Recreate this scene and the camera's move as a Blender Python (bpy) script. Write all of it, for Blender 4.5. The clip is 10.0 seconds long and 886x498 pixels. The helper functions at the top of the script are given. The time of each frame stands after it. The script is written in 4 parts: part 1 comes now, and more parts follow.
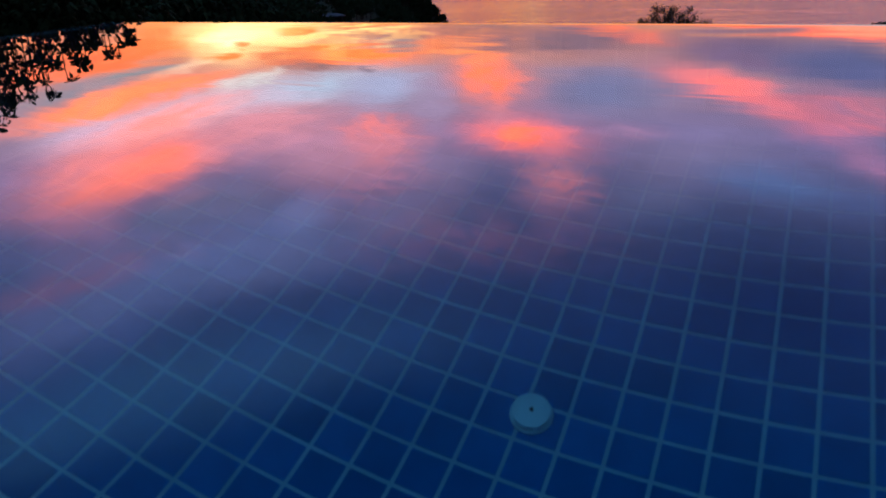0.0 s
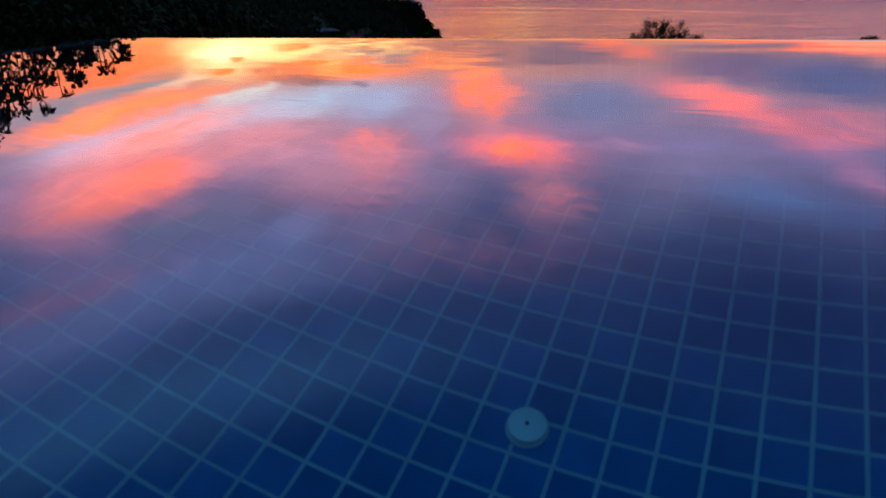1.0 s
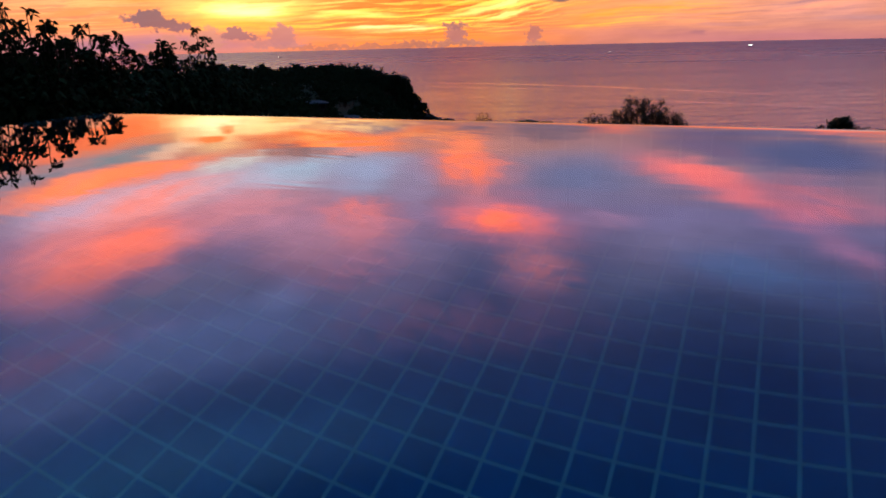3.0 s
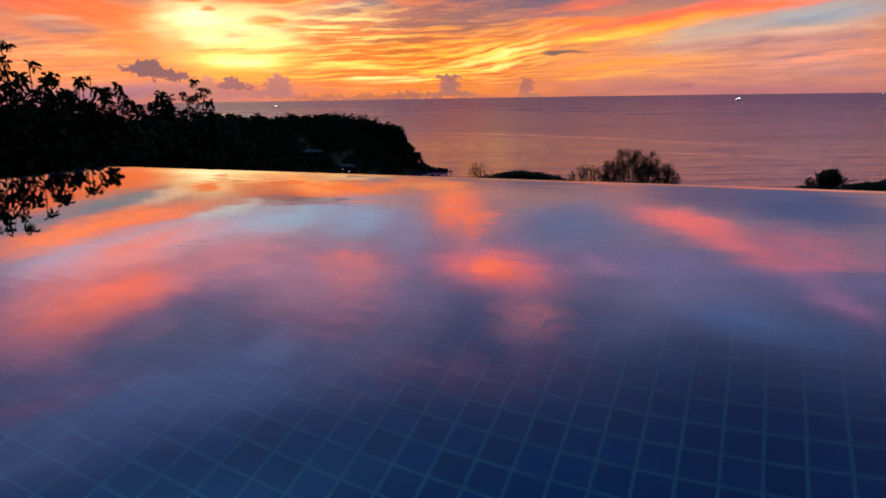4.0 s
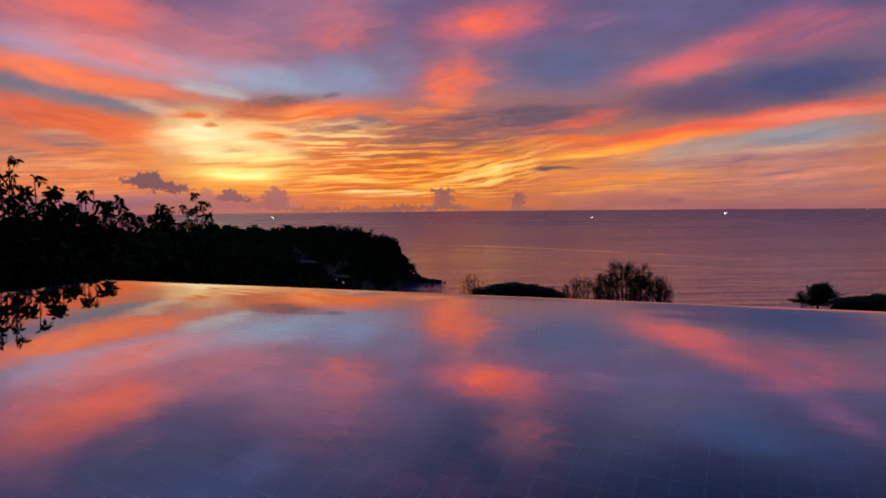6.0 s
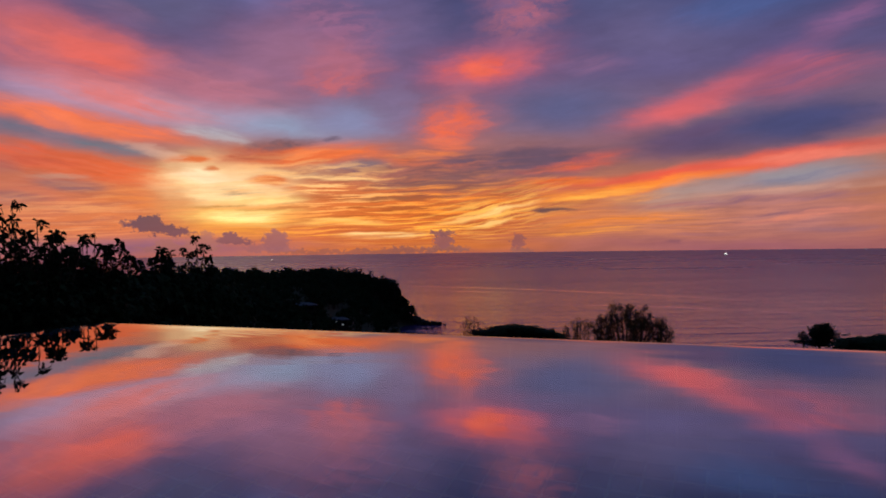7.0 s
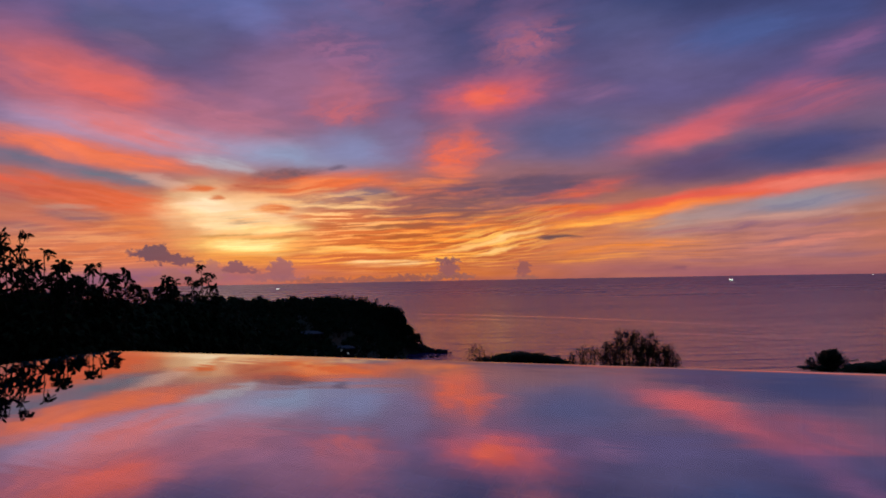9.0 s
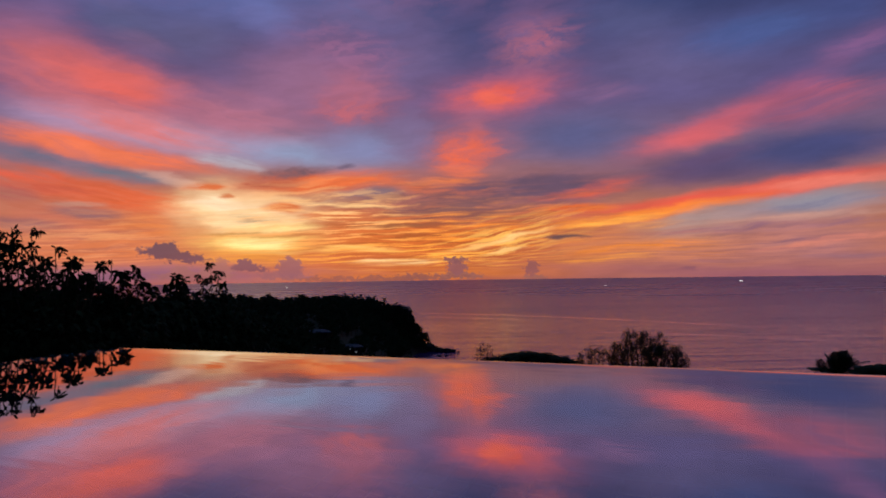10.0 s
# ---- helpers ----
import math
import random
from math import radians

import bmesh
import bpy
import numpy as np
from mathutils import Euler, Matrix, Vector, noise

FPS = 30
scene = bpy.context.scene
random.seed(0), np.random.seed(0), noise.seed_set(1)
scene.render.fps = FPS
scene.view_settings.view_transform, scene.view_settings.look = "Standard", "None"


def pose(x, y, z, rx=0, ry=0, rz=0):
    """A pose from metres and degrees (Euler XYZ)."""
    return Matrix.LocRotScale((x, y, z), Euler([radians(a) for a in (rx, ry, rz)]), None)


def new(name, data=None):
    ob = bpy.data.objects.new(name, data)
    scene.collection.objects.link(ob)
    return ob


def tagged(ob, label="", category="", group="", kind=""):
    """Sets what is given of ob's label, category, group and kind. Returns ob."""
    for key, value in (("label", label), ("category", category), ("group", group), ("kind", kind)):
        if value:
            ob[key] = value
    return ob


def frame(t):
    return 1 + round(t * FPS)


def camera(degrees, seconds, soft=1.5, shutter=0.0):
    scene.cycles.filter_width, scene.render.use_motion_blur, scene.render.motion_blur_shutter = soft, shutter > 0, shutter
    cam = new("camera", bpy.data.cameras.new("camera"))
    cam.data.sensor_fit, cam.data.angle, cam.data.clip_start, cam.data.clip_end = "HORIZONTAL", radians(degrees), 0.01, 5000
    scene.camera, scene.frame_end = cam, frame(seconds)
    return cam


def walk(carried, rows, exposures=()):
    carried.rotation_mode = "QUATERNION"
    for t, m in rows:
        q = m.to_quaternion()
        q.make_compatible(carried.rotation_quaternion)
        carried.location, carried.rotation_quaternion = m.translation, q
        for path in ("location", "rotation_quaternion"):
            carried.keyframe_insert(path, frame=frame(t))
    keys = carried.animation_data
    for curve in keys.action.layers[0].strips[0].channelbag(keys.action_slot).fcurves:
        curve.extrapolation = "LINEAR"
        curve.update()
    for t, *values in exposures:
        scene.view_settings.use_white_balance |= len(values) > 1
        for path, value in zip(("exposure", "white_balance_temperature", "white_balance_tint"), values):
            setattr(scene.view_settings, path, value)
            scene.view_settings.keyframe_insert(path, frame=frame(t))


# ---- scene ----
cam = camera(62.1, 10.0, soft=1.85)
walk(cam, [
    (0, pose(0.0000, 0.0000, 0.2757, 67.743, 2.212, -0.001)),
    (0.5, pose(-0.0009, -0.0032, 0.2778, 68.068, 1.955, 0.072)),
    (1, pose(-0.0015, -0.0048, 0.2794, 68.778, 2.243, -0.478)),
    (1.5, pose(0.0028, -0.0082, 0.2826, 69.852, 2.272, -0.851)),
    (2, pose(0.0069, -0.0102, 0.2882, 71.195, 1.966, -0.897)),
    (2.5, pose(0.0062, -0.0114, 0.2984, 72.597, 1.628, -1.117)),
    (4, pose(-0.0294, 0.0001, 0.3432, 77.908, 0.901, -1.852)),
    (4.5, pose(-0.0371, 0.0097, 0.3511, 80.068, 0.739, -2.014)),
    (5, pose(-0.0484, 0.0182, 0.3628, 82.306, 0.513, -2.184)),
    (5.5, pose(-0.0563, 0.0202, 0.3674, 84.520, 0.483, -2.280)),
    (6, pose(-0.0552, 0.0092, 0.3654, 86.540, 0.546, -2.309)),
    (7.5, pose(-0.0359, -0.0512, 0.3674, 90.900, 0.932, -2.332)),
    (8, pose(-0.0275, -0.0656, 0.3668, 91.582, 1.091, -2.313)),
    (8.5, pose(-0.0226, -0.0766, 0.3637, 91.870, 1.163, -2.169)),
    (9, pose(-0.0205, -0.0835, 0.3622, 91.945, 1.106, -1.917)),
    (9.5, pose(-0.0228, -0.0864, 0.3629, 91.901, 0.997, -1.582)),
    (10, pose(-0.0241, -0.0860, 0.3614, 91.897, 0.811, -1.269)),
], exposures=[(0, 1.23, 7250, -12), (2.5, 1.05, 7250, -13), (4.0, 0.68, 7200, -17), (4.5, 0.53, 7200, -17),
    (5.5, 0.24, 7100, -11), (6.2, 0.15, 7000, -5), (7.5, 0.0, 6800, 2), (9.0, 0.0, 6580, 3), (10, 0.0, 6560, 3)])


# ---------------------------------------------------------------- sky
def rgb(code):
    """Linear colour from a six-digit display colour, times an optional power."""
    code, _, power = code.partition("*")
    v = [int(code[i:i + 2], 16) / 255 for i in (0, 2, 4)]
    return tuple((c / 12.92 if c <= 0.04045 else ((c + 0.055) / 1.055) ** 2.4) * float(power or 1) for c in v) + (1.0,)


world = bpy.data.worlds.new("dusk_sky")
scene.world = world
world.use_nodes = True
wt = world.node_tree
wt.nodes.clear()


def wnode(kind, **inputs):
    n = wt.nodes.new(kind)
    for key, value in inputs.items():
        if isinstance(value, bpy.types.NodeSocket):
            wt.links.new(value, n.inputs[key])
        else:
            n.inputs[key].default_value = value
    return n


def wmath(op, a, b=None, clamp=False):
    n = wt.nodes.new("ShaderNodeMath")
    n.operation, n.use_clamp = op, clamp
    for i, v in enumerate((a, b)):
        if isinstance(v, bpy.types.NodeSocket):
            wt.links.new(v, n.inputs[i])
        elif v is not None:
            n.inputs[i].default_value = v
    return n.outputs[0]


def wvec(op, a, b=None):
    n = wt.nodes.new("ShaderNodeVectorMath")
    n.operation = op
    for i, v in enumerate((a, b)):
        if isinstance(v, bpy.types.NodeSocket):
            wt.links.new(v, n.inputs[i])
        elif v is not None:
            n.inputs[i].default_value = v
    return n.outputs["Value"] if op == "LENGTH" else n.outputs["Vector"]


def wmap(vector, loc=(0, 0, 0), turn=0.0, size=(1, 1, 1), kind="TEXTURE"):
    n = wt.nodes.new("ShaderNodeMapping")
    n.vector_type = kind
    wt.links.new(vector, n.inputs["Vector"])
    n.inputs["Location"].default_value = loc
    n.inputs["Rotation"].default_value = (0, 0, radians(turn))
    n.inputs["Scale"].default_value = size
    return n.outputs["Vector"]


def wnoise(vector, detail, rough=0.5, distortion=0.0):
    n = wnode("ShaderNodeTexNoise", Vector=vector, Scale=1.0, Detail=detail, Roughness=rough, Distortion=distortion)
    return n


def wrange(value, a, b, c, d, smooth=False):
    n = wnode("ShaderNodeMapRange")
    n.interpolation_type = "SMOOTHSTEP" if smooth else "LINEAR"
    n.clamp = False
    wt.links.new(value, n.inputs["Value"])
    for key, v in (("From Min", a), ("From Max", b), ("To Min", c), ("To Max", d)):
        n.inputs[key].default_value = v
    return n.outputs["Result"]


def wmix(factor, a, b):
    n = wt.nodes.new("ShaderNodeMix")
    n.data_type = "RGBA"
    for i, v in ((0, factor), (6, a), (7, b)):
        if isinstance(v, bpy.types.NodeSocket):
            wt.links.new(v, n.inputs[i])
        else:
            n.inputs[i].default_value = v
    return n.outputs[2]


heading = wvec("NORMALIZE", wt.nodes.new("ShaderNodeTexCoord").outputs["Generated"])
split = wnode("ShaderNodeSeparateXYZ", Vector=heading)
azimuth = wmath("MULTIPLY", wmath("ARCTAN2", split.outputs[0], split.outputs[1]), 180 / math.pi)
height = wmath("MULTIPLY", wmath("ARCSINE", split.outputs[2]), 180 / math.pi)
join = wnode("ShaderNodeCombineXYZ", X=azimuth, Y=height)
plain = join.outputs[0]

# drift of the sheets, at two scales, and the ragged edges of heaped clouds
slow = wvec("SUBTRACT", wnoise(wmap(plain, size=(9, 3.2, 1)), 2).outputs["Color"], (0.5, 0.5, 0.5))
quick = wvec("SUBTRACT", wnoise(wmap(plain, size=(2.2, 0.7, 1)), 4, 0.6).outputs["Color"], (0.5, 0.5, 0.5))
drift = wvec("ADD", wvec("ADD", plain, wvec("MULTIPLY", slow, (4.0, 1.8, 0))), wvec("MULTIPLY", quick, (3.0, 0.65, 0)))
gentle = wvec("ADD", wvec("ADD", plain, wvec("MULTIPLY", slow, (2.5, 1.2, 0))), wvec("MULTIPLY", quick, (2.0, 0.35, 0)))
mild = wvec("ADD", wvec("ADD", plain, wvec("MULTIPLY", slow, (2.6, 1.0, 0))), wvec("MULTIPLY", quick, (2.4, 0.45, 0)))
# the same field with heights drawn together towards the horizon, as level layers of cloud appear
crowd = wmath("MULTIPLY", wmath("LOGARITHM", wmath("ADD", wmath("MAXIMUM", height, -1.0), 2.5), math.e), 6.0)
layers = wvec("ADD", wnode("ShaderNodeCombineXYZ", X=azimuth, Y=crowd).outputs[0], wvec("ADD", wvec("MULTIPLY", slow, (2.0, 0.9, 0)), wvec("MULTIPLY", quick, (1.5, 0.25, 0))))
ragged = wvec("SUBTRACT", wnoise(wmap(plain, size=(0.42, 0.34, 1)), 6, 0.6).outputs["Color"], (0.5, 0.5, 0.5))
heaped = wvec("ADD", plain, wvec("MULTIPLY", ragged, (2.0, 1.3, 0)))
fibres = [
    wrange(wnoise(drift, 2).outputs["Fac"], 0.0, 0.3, 1.0, 1.0),
    wrange(wnoise(wmap(drift, turn=-15, size=(7, 1.1, 1)), 5, 0.6).outputs["Fac"], 0.3, 0.62, 0.25, 1.0, True),
    wrange(wnoise(wmap(drift, turn=15, size=(7, 1.0, 1)), 5, 0.6).outputs["Fac"], 0.3, 0.62, 0.3, 1.0, True),
    wrange(wnoise(wmap(layers, turn=2, size=(4.5, 0.42, 1)), 6, 0.62).outputs["Fac"], 0.36, 0.62, 0.0, 1.0, True),
    wrange(wnoise(wmap(drift, turn=8, size=(2.6, 1.3, 1)), 6, 0.62, 0.4).outputs["Fac"], 0.28, 0.62, 0.2, 1.0, True),
    wrange(wnoise(wmap(layers, (3, 1, 0), 2, (6.0, 0.32, 1)), 6, 0.6).outputs["Fac"], 0.44, 0.60, 0.0, 1.0, True),
    wrange(wnoise(wmap(layers, (9, 5, 0), 2, (5.0, 0.27, 1)), 6, 0.6).outputs["Fac"], 0.47, 0.62, 0.0, 1.0, True),
    wrange(wnoise(wmap(gentle, (1, 4, 0), -13, (5.5, 0.45, 1)), 6, 0.62).outputs["Fac"], 0.34, 0.64, 0.0, 1.0, True),
    wrange(wnoise(wmap(gentle, (6, 2, 0), 9, (6.0, 0.5, 1)), 6, 0.62).outputs["Fac"], 0.34, 0.64, 0.0, 1.0, True),
    wrange(wnoise(wmap(drift, (2, 8, 0), 12, (1.6, 0.7, 1)), 6, 0.6).outputs["Fac"], 0.36, 0.62, 0.0, 1.0, True),
    wrange(wnoise(wmap(layers, (4, 7, 0), 13, (5.0, 0.32, 1)), 6, 0.6).outputs["Fac"], 0.45, 0.60, 0.0, 1.0, True),
]

# clear air: a ramp from the glowing horizon to the dusk overhead
ramp = wt.nodes.new("ShaderNodeValToRGB")
wt.links.new(wrange(height, -2, 90, 0, 1), ramp.inputs[0])
stops = ((-2, "985e64"), (0.7, "b46c58"), (3, "be785c"), (6, "b07464"), (9, "866a84"), (13, "5e5686"), (20, "3a4678"),
         (35, "22386a"), (50, "3e6698"), (70, "5a86ae"), (90, "5e8ab2"))
while len(ramp.color_ramp.elements) < len(stops):
    ramp.color_ramp.elements.new(0.5)
for e, (deg, code) in zip(ramp.color_ramp.elements, stops):
    e.position, e.color = (deg + 2) / 92, rgb(code)
sky = [ramp.outputs[0]]
away = wrange(wmath("ABSOLUTE", wmath("ADD", azimuth, 13.0)), 48, 115, 0.0, 0.9, True)
sky[0] = wmix(away, sky[0], rgb("161a30"))


def wdot(vector, axis, offset):
    n = wt.nodes.new("ShaderNodeVectorMath")
    n.operation = "DOT_PRODUCT"
    wt.links.new(vector, n.inputs[0])
    n.inputs[1].default_value = axis
    return wmath("SUBTRACT", n.outputs["Value"], offset)


def spread_of(vector, az, el, long, wide, tilt):
    """Squared distance from the middle of a tilted ellipse, 1 at its rim."""
    c, s = math.cos(radians(tilt)), math.sin(radians(tilt))
    u = wdot(vector, (c / long, s / long, 0), (az * c + el * s) / long)
    v = wdot(vector, (-s / wide, c / wide, 0), (el * c - az * s) / wide)
    return wmath("ADD", wmath("MULTIPLY", u, u), wmath("MULTIPLY", v, v))


def streak(az, el, long, wide, tilt, code, amount, fibre=0):
    """A soft sheet of lit or shaded cloud: azimuth, height, half-length and half-width in degrees."""
    f = wmath("MULTIPLY", wmath("POWER", 0.2, spread_of(drift, az, el, long, wide, tilt)), amount)
    sky[0] = wmix(wmath("MULTIPLY", f, fibres[fibre]), sky[0], rgb(code))


def sheet(az, el, long, wide, tilt, code, amount, fibre=0, torn=0.25, edge=1.0):
    """A sheet of cloud, dense in the middle, with edges torn by its fibres; a higher edge makes its rim crisper."""
    body = wmath("POWER", 0.2, wmath("POWER", spread_of(mild, az, el, long, wide, tilt), edge))
    if fibre:
        body = wmath("MULTIPLY", body, wrange(fibres[fibre], 0.0, 1.0, 1 - 1.3 * torn, 1 + 0.5 * torn), True)
    sky[0] = wmix(wmath("MULTIPLY", body, amount), sky[0], rgb(code))


def ripple(az, el, long, wide, tilt, code, amount, fibre):
    """Fine parallel ripples within a soft-edged zone."""
    f = wmath("MULTIPLY", wmath("POWER", 0.2, spread_of(mild, az, el, long, wide, tilt)), amount)
    sky[0] = wmix(wmath("MULTIPLY", f, fibres[fibre]), sky[0], rgb(code))


def cumulus(az, el, long, wide, tilt, code, amount):
    """A small heaped cloud with a ragged edge."""
    f = wrange(spread_of(heaped, az, el, long, wide, tilt), 1.0, 0.5, 0.0, amount, True)
    sky[0] = wmix(f, sky[0], rgb(code))


# washes over the clear air
sheet(-28.19, 16.71, 4.27, 2.76, 2.5, "8f6288", 0.9, 0, 0.25, 1.2)
sheet(-22.14, 18.03, 3.62, 1.80, -17.9, "535780", 0.97, 1, 0.2, 1.2)
sheet(-17.50, 17.54, 4.14, 2.12, 4.8, "5c5b86", 0.9, 0, 0.25, 1.2)
sheet(-12.16, 19.19, 3.47, 1.71, -13.4, "6c77b4", 0.85, 0, 0.25, 1.2)
sheet(-4.82, 19.79, 6.06, 2.18, 1.2, "6c6696", 0.8, 0, 0.25, 1.2)
sheet(-9.65, 14.59, 6.39, 3.61, 4.0, "9c6e93", 0.9, 0, 0.25, 1.2)
sheet(-1.34, 16.18, 4.07, 3.17, -0.1, "736493", 0.85, 0, 0.25, 1.2)
sheet(8.65, 17.77, 3.28, 2.66, -6.9, "8b6691", 0.8, 0, 0.25, 1.2)
sheet(15.95, 18.64, 5.57, 2.14, -9.8, "595e8f", 0.85, 0, 0.25, 1.2)
sheet(18.95, 15.30, 6.50, 2.39, -4.4, "6a6291", 0.85, 0, 0.25, 1.2)
sheet(24.83, 16.67, 6.06, 1.74, 4.7, "4d65a4", 0.75, 2, 0.3, 1.2)
sheet(30.38, 17.56, 2.91, 1.37, -3.9, "47548d", 0.8, 0, 0.25, 1.2)
sheet(27.46, 12.34, 3.64, 2.51, 14.4, "5e578d", 0.8, 0, 0.25, 1.2)
sheet(-25.93, 11.02, 4.69, 1.47, -8.9, "a899c3", 0.9, 0, 0.25, 1.2)
sheet(-19.86, 10.35, 6.66, 1.24, -5.9, "b1acd0", 0.9, 0, 0.25, 1.2)
sheet(-11.80, 9.63, 7.74, 1.39, -6.7, "89aad2", 0.95, 1, 0.2, 1.2)
sheet(-4.94, 9.73, 4.05, 1.89, -8.5, "8190bf", 0.9, 0, 0.25, 1.2)
sheet(-0.97, 10.48, 2.69, 2.36, -56.2, "7f75a2", 0.7, 0, 0.25, 1.2)
sheet(11.96, 10.45, 6.13, 2.32, -1.6, "5a6091", 0.95, 0, 0.25, 1.2)
sheet(20.74, 7.36, 7.22, 1.72, 0.4, "574874", 0.95, 0, 0.25, 1.2)
sheet(28.40, 8.10, 6.31, 2.30, 6.2, "41487a", 0.97, 0, 0.25, 1.2)
sheet(18.49, 13.14, 3.74, 1.33, 4.2, "665e91", 0.6, 0, 0.25, 1.2)
sheet(-23.96, 2.30, 7.86, 3.06, -1.5, "e28154", 0.9, 0, 0.25, 1.2)
sheet(-26.78, 4.23, 4.34, 2.13, -1.6, "d07765", 0.8, 0, 0.25, 1.2)
sheet(0.25, 2.84, 13.97, 3.39, 0.3, "e07137", 0.95, 0, 0.25, 1.2)
sheet(2.51, 6.31, 12.53, 1.83, 0.2, "a2666d", 0.8, 0, 0.25, 1.2)
sheet(10.81, 6.33, 4.95, 1.61, 3.9, "705171", 0.85, 0, 0.25, 1.2)
sheet(17.61, 1.63, 7.67, 2.55, -1.3, "d48458", 0.9, 0, 0.25, 1.2)
sheet(27.87, 1.57, 6.28, 2.38, 0.4, "b77d7e", 0.9, 0, 0.25, 1.2)
sheet(20.26, 3.59, 4.57, 1.46, 6.0, "ae9d9b", 0.8, 0, 0.25, 1.2)
sheet(27.77, 4.57, 6.53, 1.30, 3.6, "9a9dac", 0.95, 0, 0.25, 1.2)
sheet(-22.87, 0.38, 9.24, 0.97, -1.6, "966c80", 0.9, 0, 0.25, 1.2)
sheet(-1.98, 0.10, 14.39, 0.68, -1.0, "d87b3f", 0.8, 0, 0.25, 1.7)
sheet(22.69, 0.08, 12.84, 0.99, -0.3, "b7776d", 0.85, 0, 0.25, 1.2)
# pink and red sheets
sheet(-24.88, 13.69, 7.68, 2.58, -8.4, "d47178", 0.9, 1, 0.3, 1.2)
sheet(-23.07, 14.15, 5.85, 1.43, -12.2, "e46c69", 0.95, 1, 0.2, 1.2)
sheet(-22.51, 13.23, 3.51, 1.02, -13.6, "ed6a61", 0.8, 7, 0.4, 1.2)
sheet(-20.82, 10.76, 7.30, 1.31, -9.6, "e48186", 0.95, 7, 0.25, 1.2)
sheet(-14.28, 11.95, 5.73, 2.03, -9.5, "bb758f", 0.85, 1, 0.35, 1.2)
sheet(-21.01, 16.45, 2.70, 0.84, -13.4, "946c91", 0.45, 1, 0.4, 1.2)
sheet(-5.73, 16.75, 4.29, 2.02, -21.3, "9e6c95", 0.75, 9, 0.5, 1.2)
sheet(-5.56, 12.71, 3.27, 1.30, 2.8, "cb6874", 0.85, 9, 0.4, 1.2)
sheet(-5.33, 13.97, 3.52, 1.84, -1.2, "bb6e86", 0.7, 4, 0.4, 1.2)
sheet(5.93, 13.65, 5.86, 2.03, 6.4, "cb6880", 0.75, 4, 0.3, 1.2)
sheet(5.60, 13.62, 3.97, 1.29, 7.7, "f3665d", 0.95, 9, 0.3, 1.2)
sheet(5.27, 13.46, 1.53, 0.83, 2.9, "fb715d", 0.8, 0, 0.2, 1.2)
sheet(8.63, 17.06, 3.48, 2.01, 18.9, "a06684", 0.75, 9, 0.7, 1.2)
sheet(9.51, 17.22, 1.91, 0.80, 22.2, "b36a86", 0.7, 9, 0.8, 1.2)
sheet(13.90, 13.48, 2.96, 0.81, -1.4, "896691", 0.7, 8, 0.4, 1.2)
sheet(3.46, 10.85, 1.51, 1.89, -37.1, "aa6a84", 0.7, 4, 0.3, 1.2)
sheet(3.10, 9.35, 3.23, 1.81, 9.6, "e86a58", 0.92, 9, 0.35, 1.2)
sheet(3.10, 9.09, 2.03, 1.05, 19.0, "f97154", 0.85, 9, 0.35, 1.2)
sheet(2.53, 7.88, 2.03, 0.57, -1.0, "f77b58", 0.8, 3, 0.4, 1.7)
sheet(-26.80, 9.95, 3.61, 0.67, -8.7, "d08c97", 0.8, 7, 0.3, 1.2)
sheet(-23.43, 8.94, 9.07, 0.95, -7.2, "f77954", 0.97, 7, 0.25, 1.7)
sheet(-24.33, 8.95, 4.16, 0.52, -6.9, "fd845d", 0.7, 7, 0.4, 1.7)
sheet(-18.51, 6.95, 3.50, 0.41, -16.0, "f5c7ae", 0.85, 7, 0.3, 1.7)
sheet(-25.05, 7.92, 7.01, 0.64, -8.1, "60718f", 0.97, 7, 0.35, 1.7)
sheet(-22.14, 7.40, 3.02, 0.40, -7.8, "5c778f", 0.9, 0, 0.2, 1.7)
sheet(-14.91, 8.57, 3.56, 0.64, -9.2, "b7c7d6", 0.6, 7, 0.5, 1.7)
sheet(-23.97, 6.07, 8.43, 1.31, -10.5, "e86648", 0.95, 7, 0.3, 1.7)
sheet(-21.39, 5.53, 5.24, 0.89, -9.0, "f76a3f", 0.9, 7, 0.5, 1.7)
sheet(-26.96, 6.29, 4.55, 0.42, -5.1, "d0594c", 0.8, 7, 0.6, 1.7)
sheet(-28.32, 7.15, 2.89, 0.33, -3.4, "f1624c", 0.8, 7, 0.5, 1.7)
sheet(-28.98, 5.88, 1.71, 0.58, -4.8, "ae6267", 0.8, 7, 0.4, 1.7)
sheet(-20.63, 3.74, 3.49, 0.90, -3.2, "ed8850", 0.8, 3, 0.4, 1.7)
sheet(-24.50, 4.52, 2.48, 0.52, -6.1, "776c7e", 0.95, 7, 0.4, 1.7)
sheet(-25.04, 5.13, 2.04, 0.22, -2.2, "bba599", 0.8, 7, 0.5, 1.7)
sheet(-28.22, 3.81, 2.61, 0.59, -5.6, "946871", 0.95, 7, 0.4, 1.7)
sheet(-24.68, 2.99, 3.69, 0.30, -1.2, "f1aa76", 0.7, 3, 0.6, 1.7)
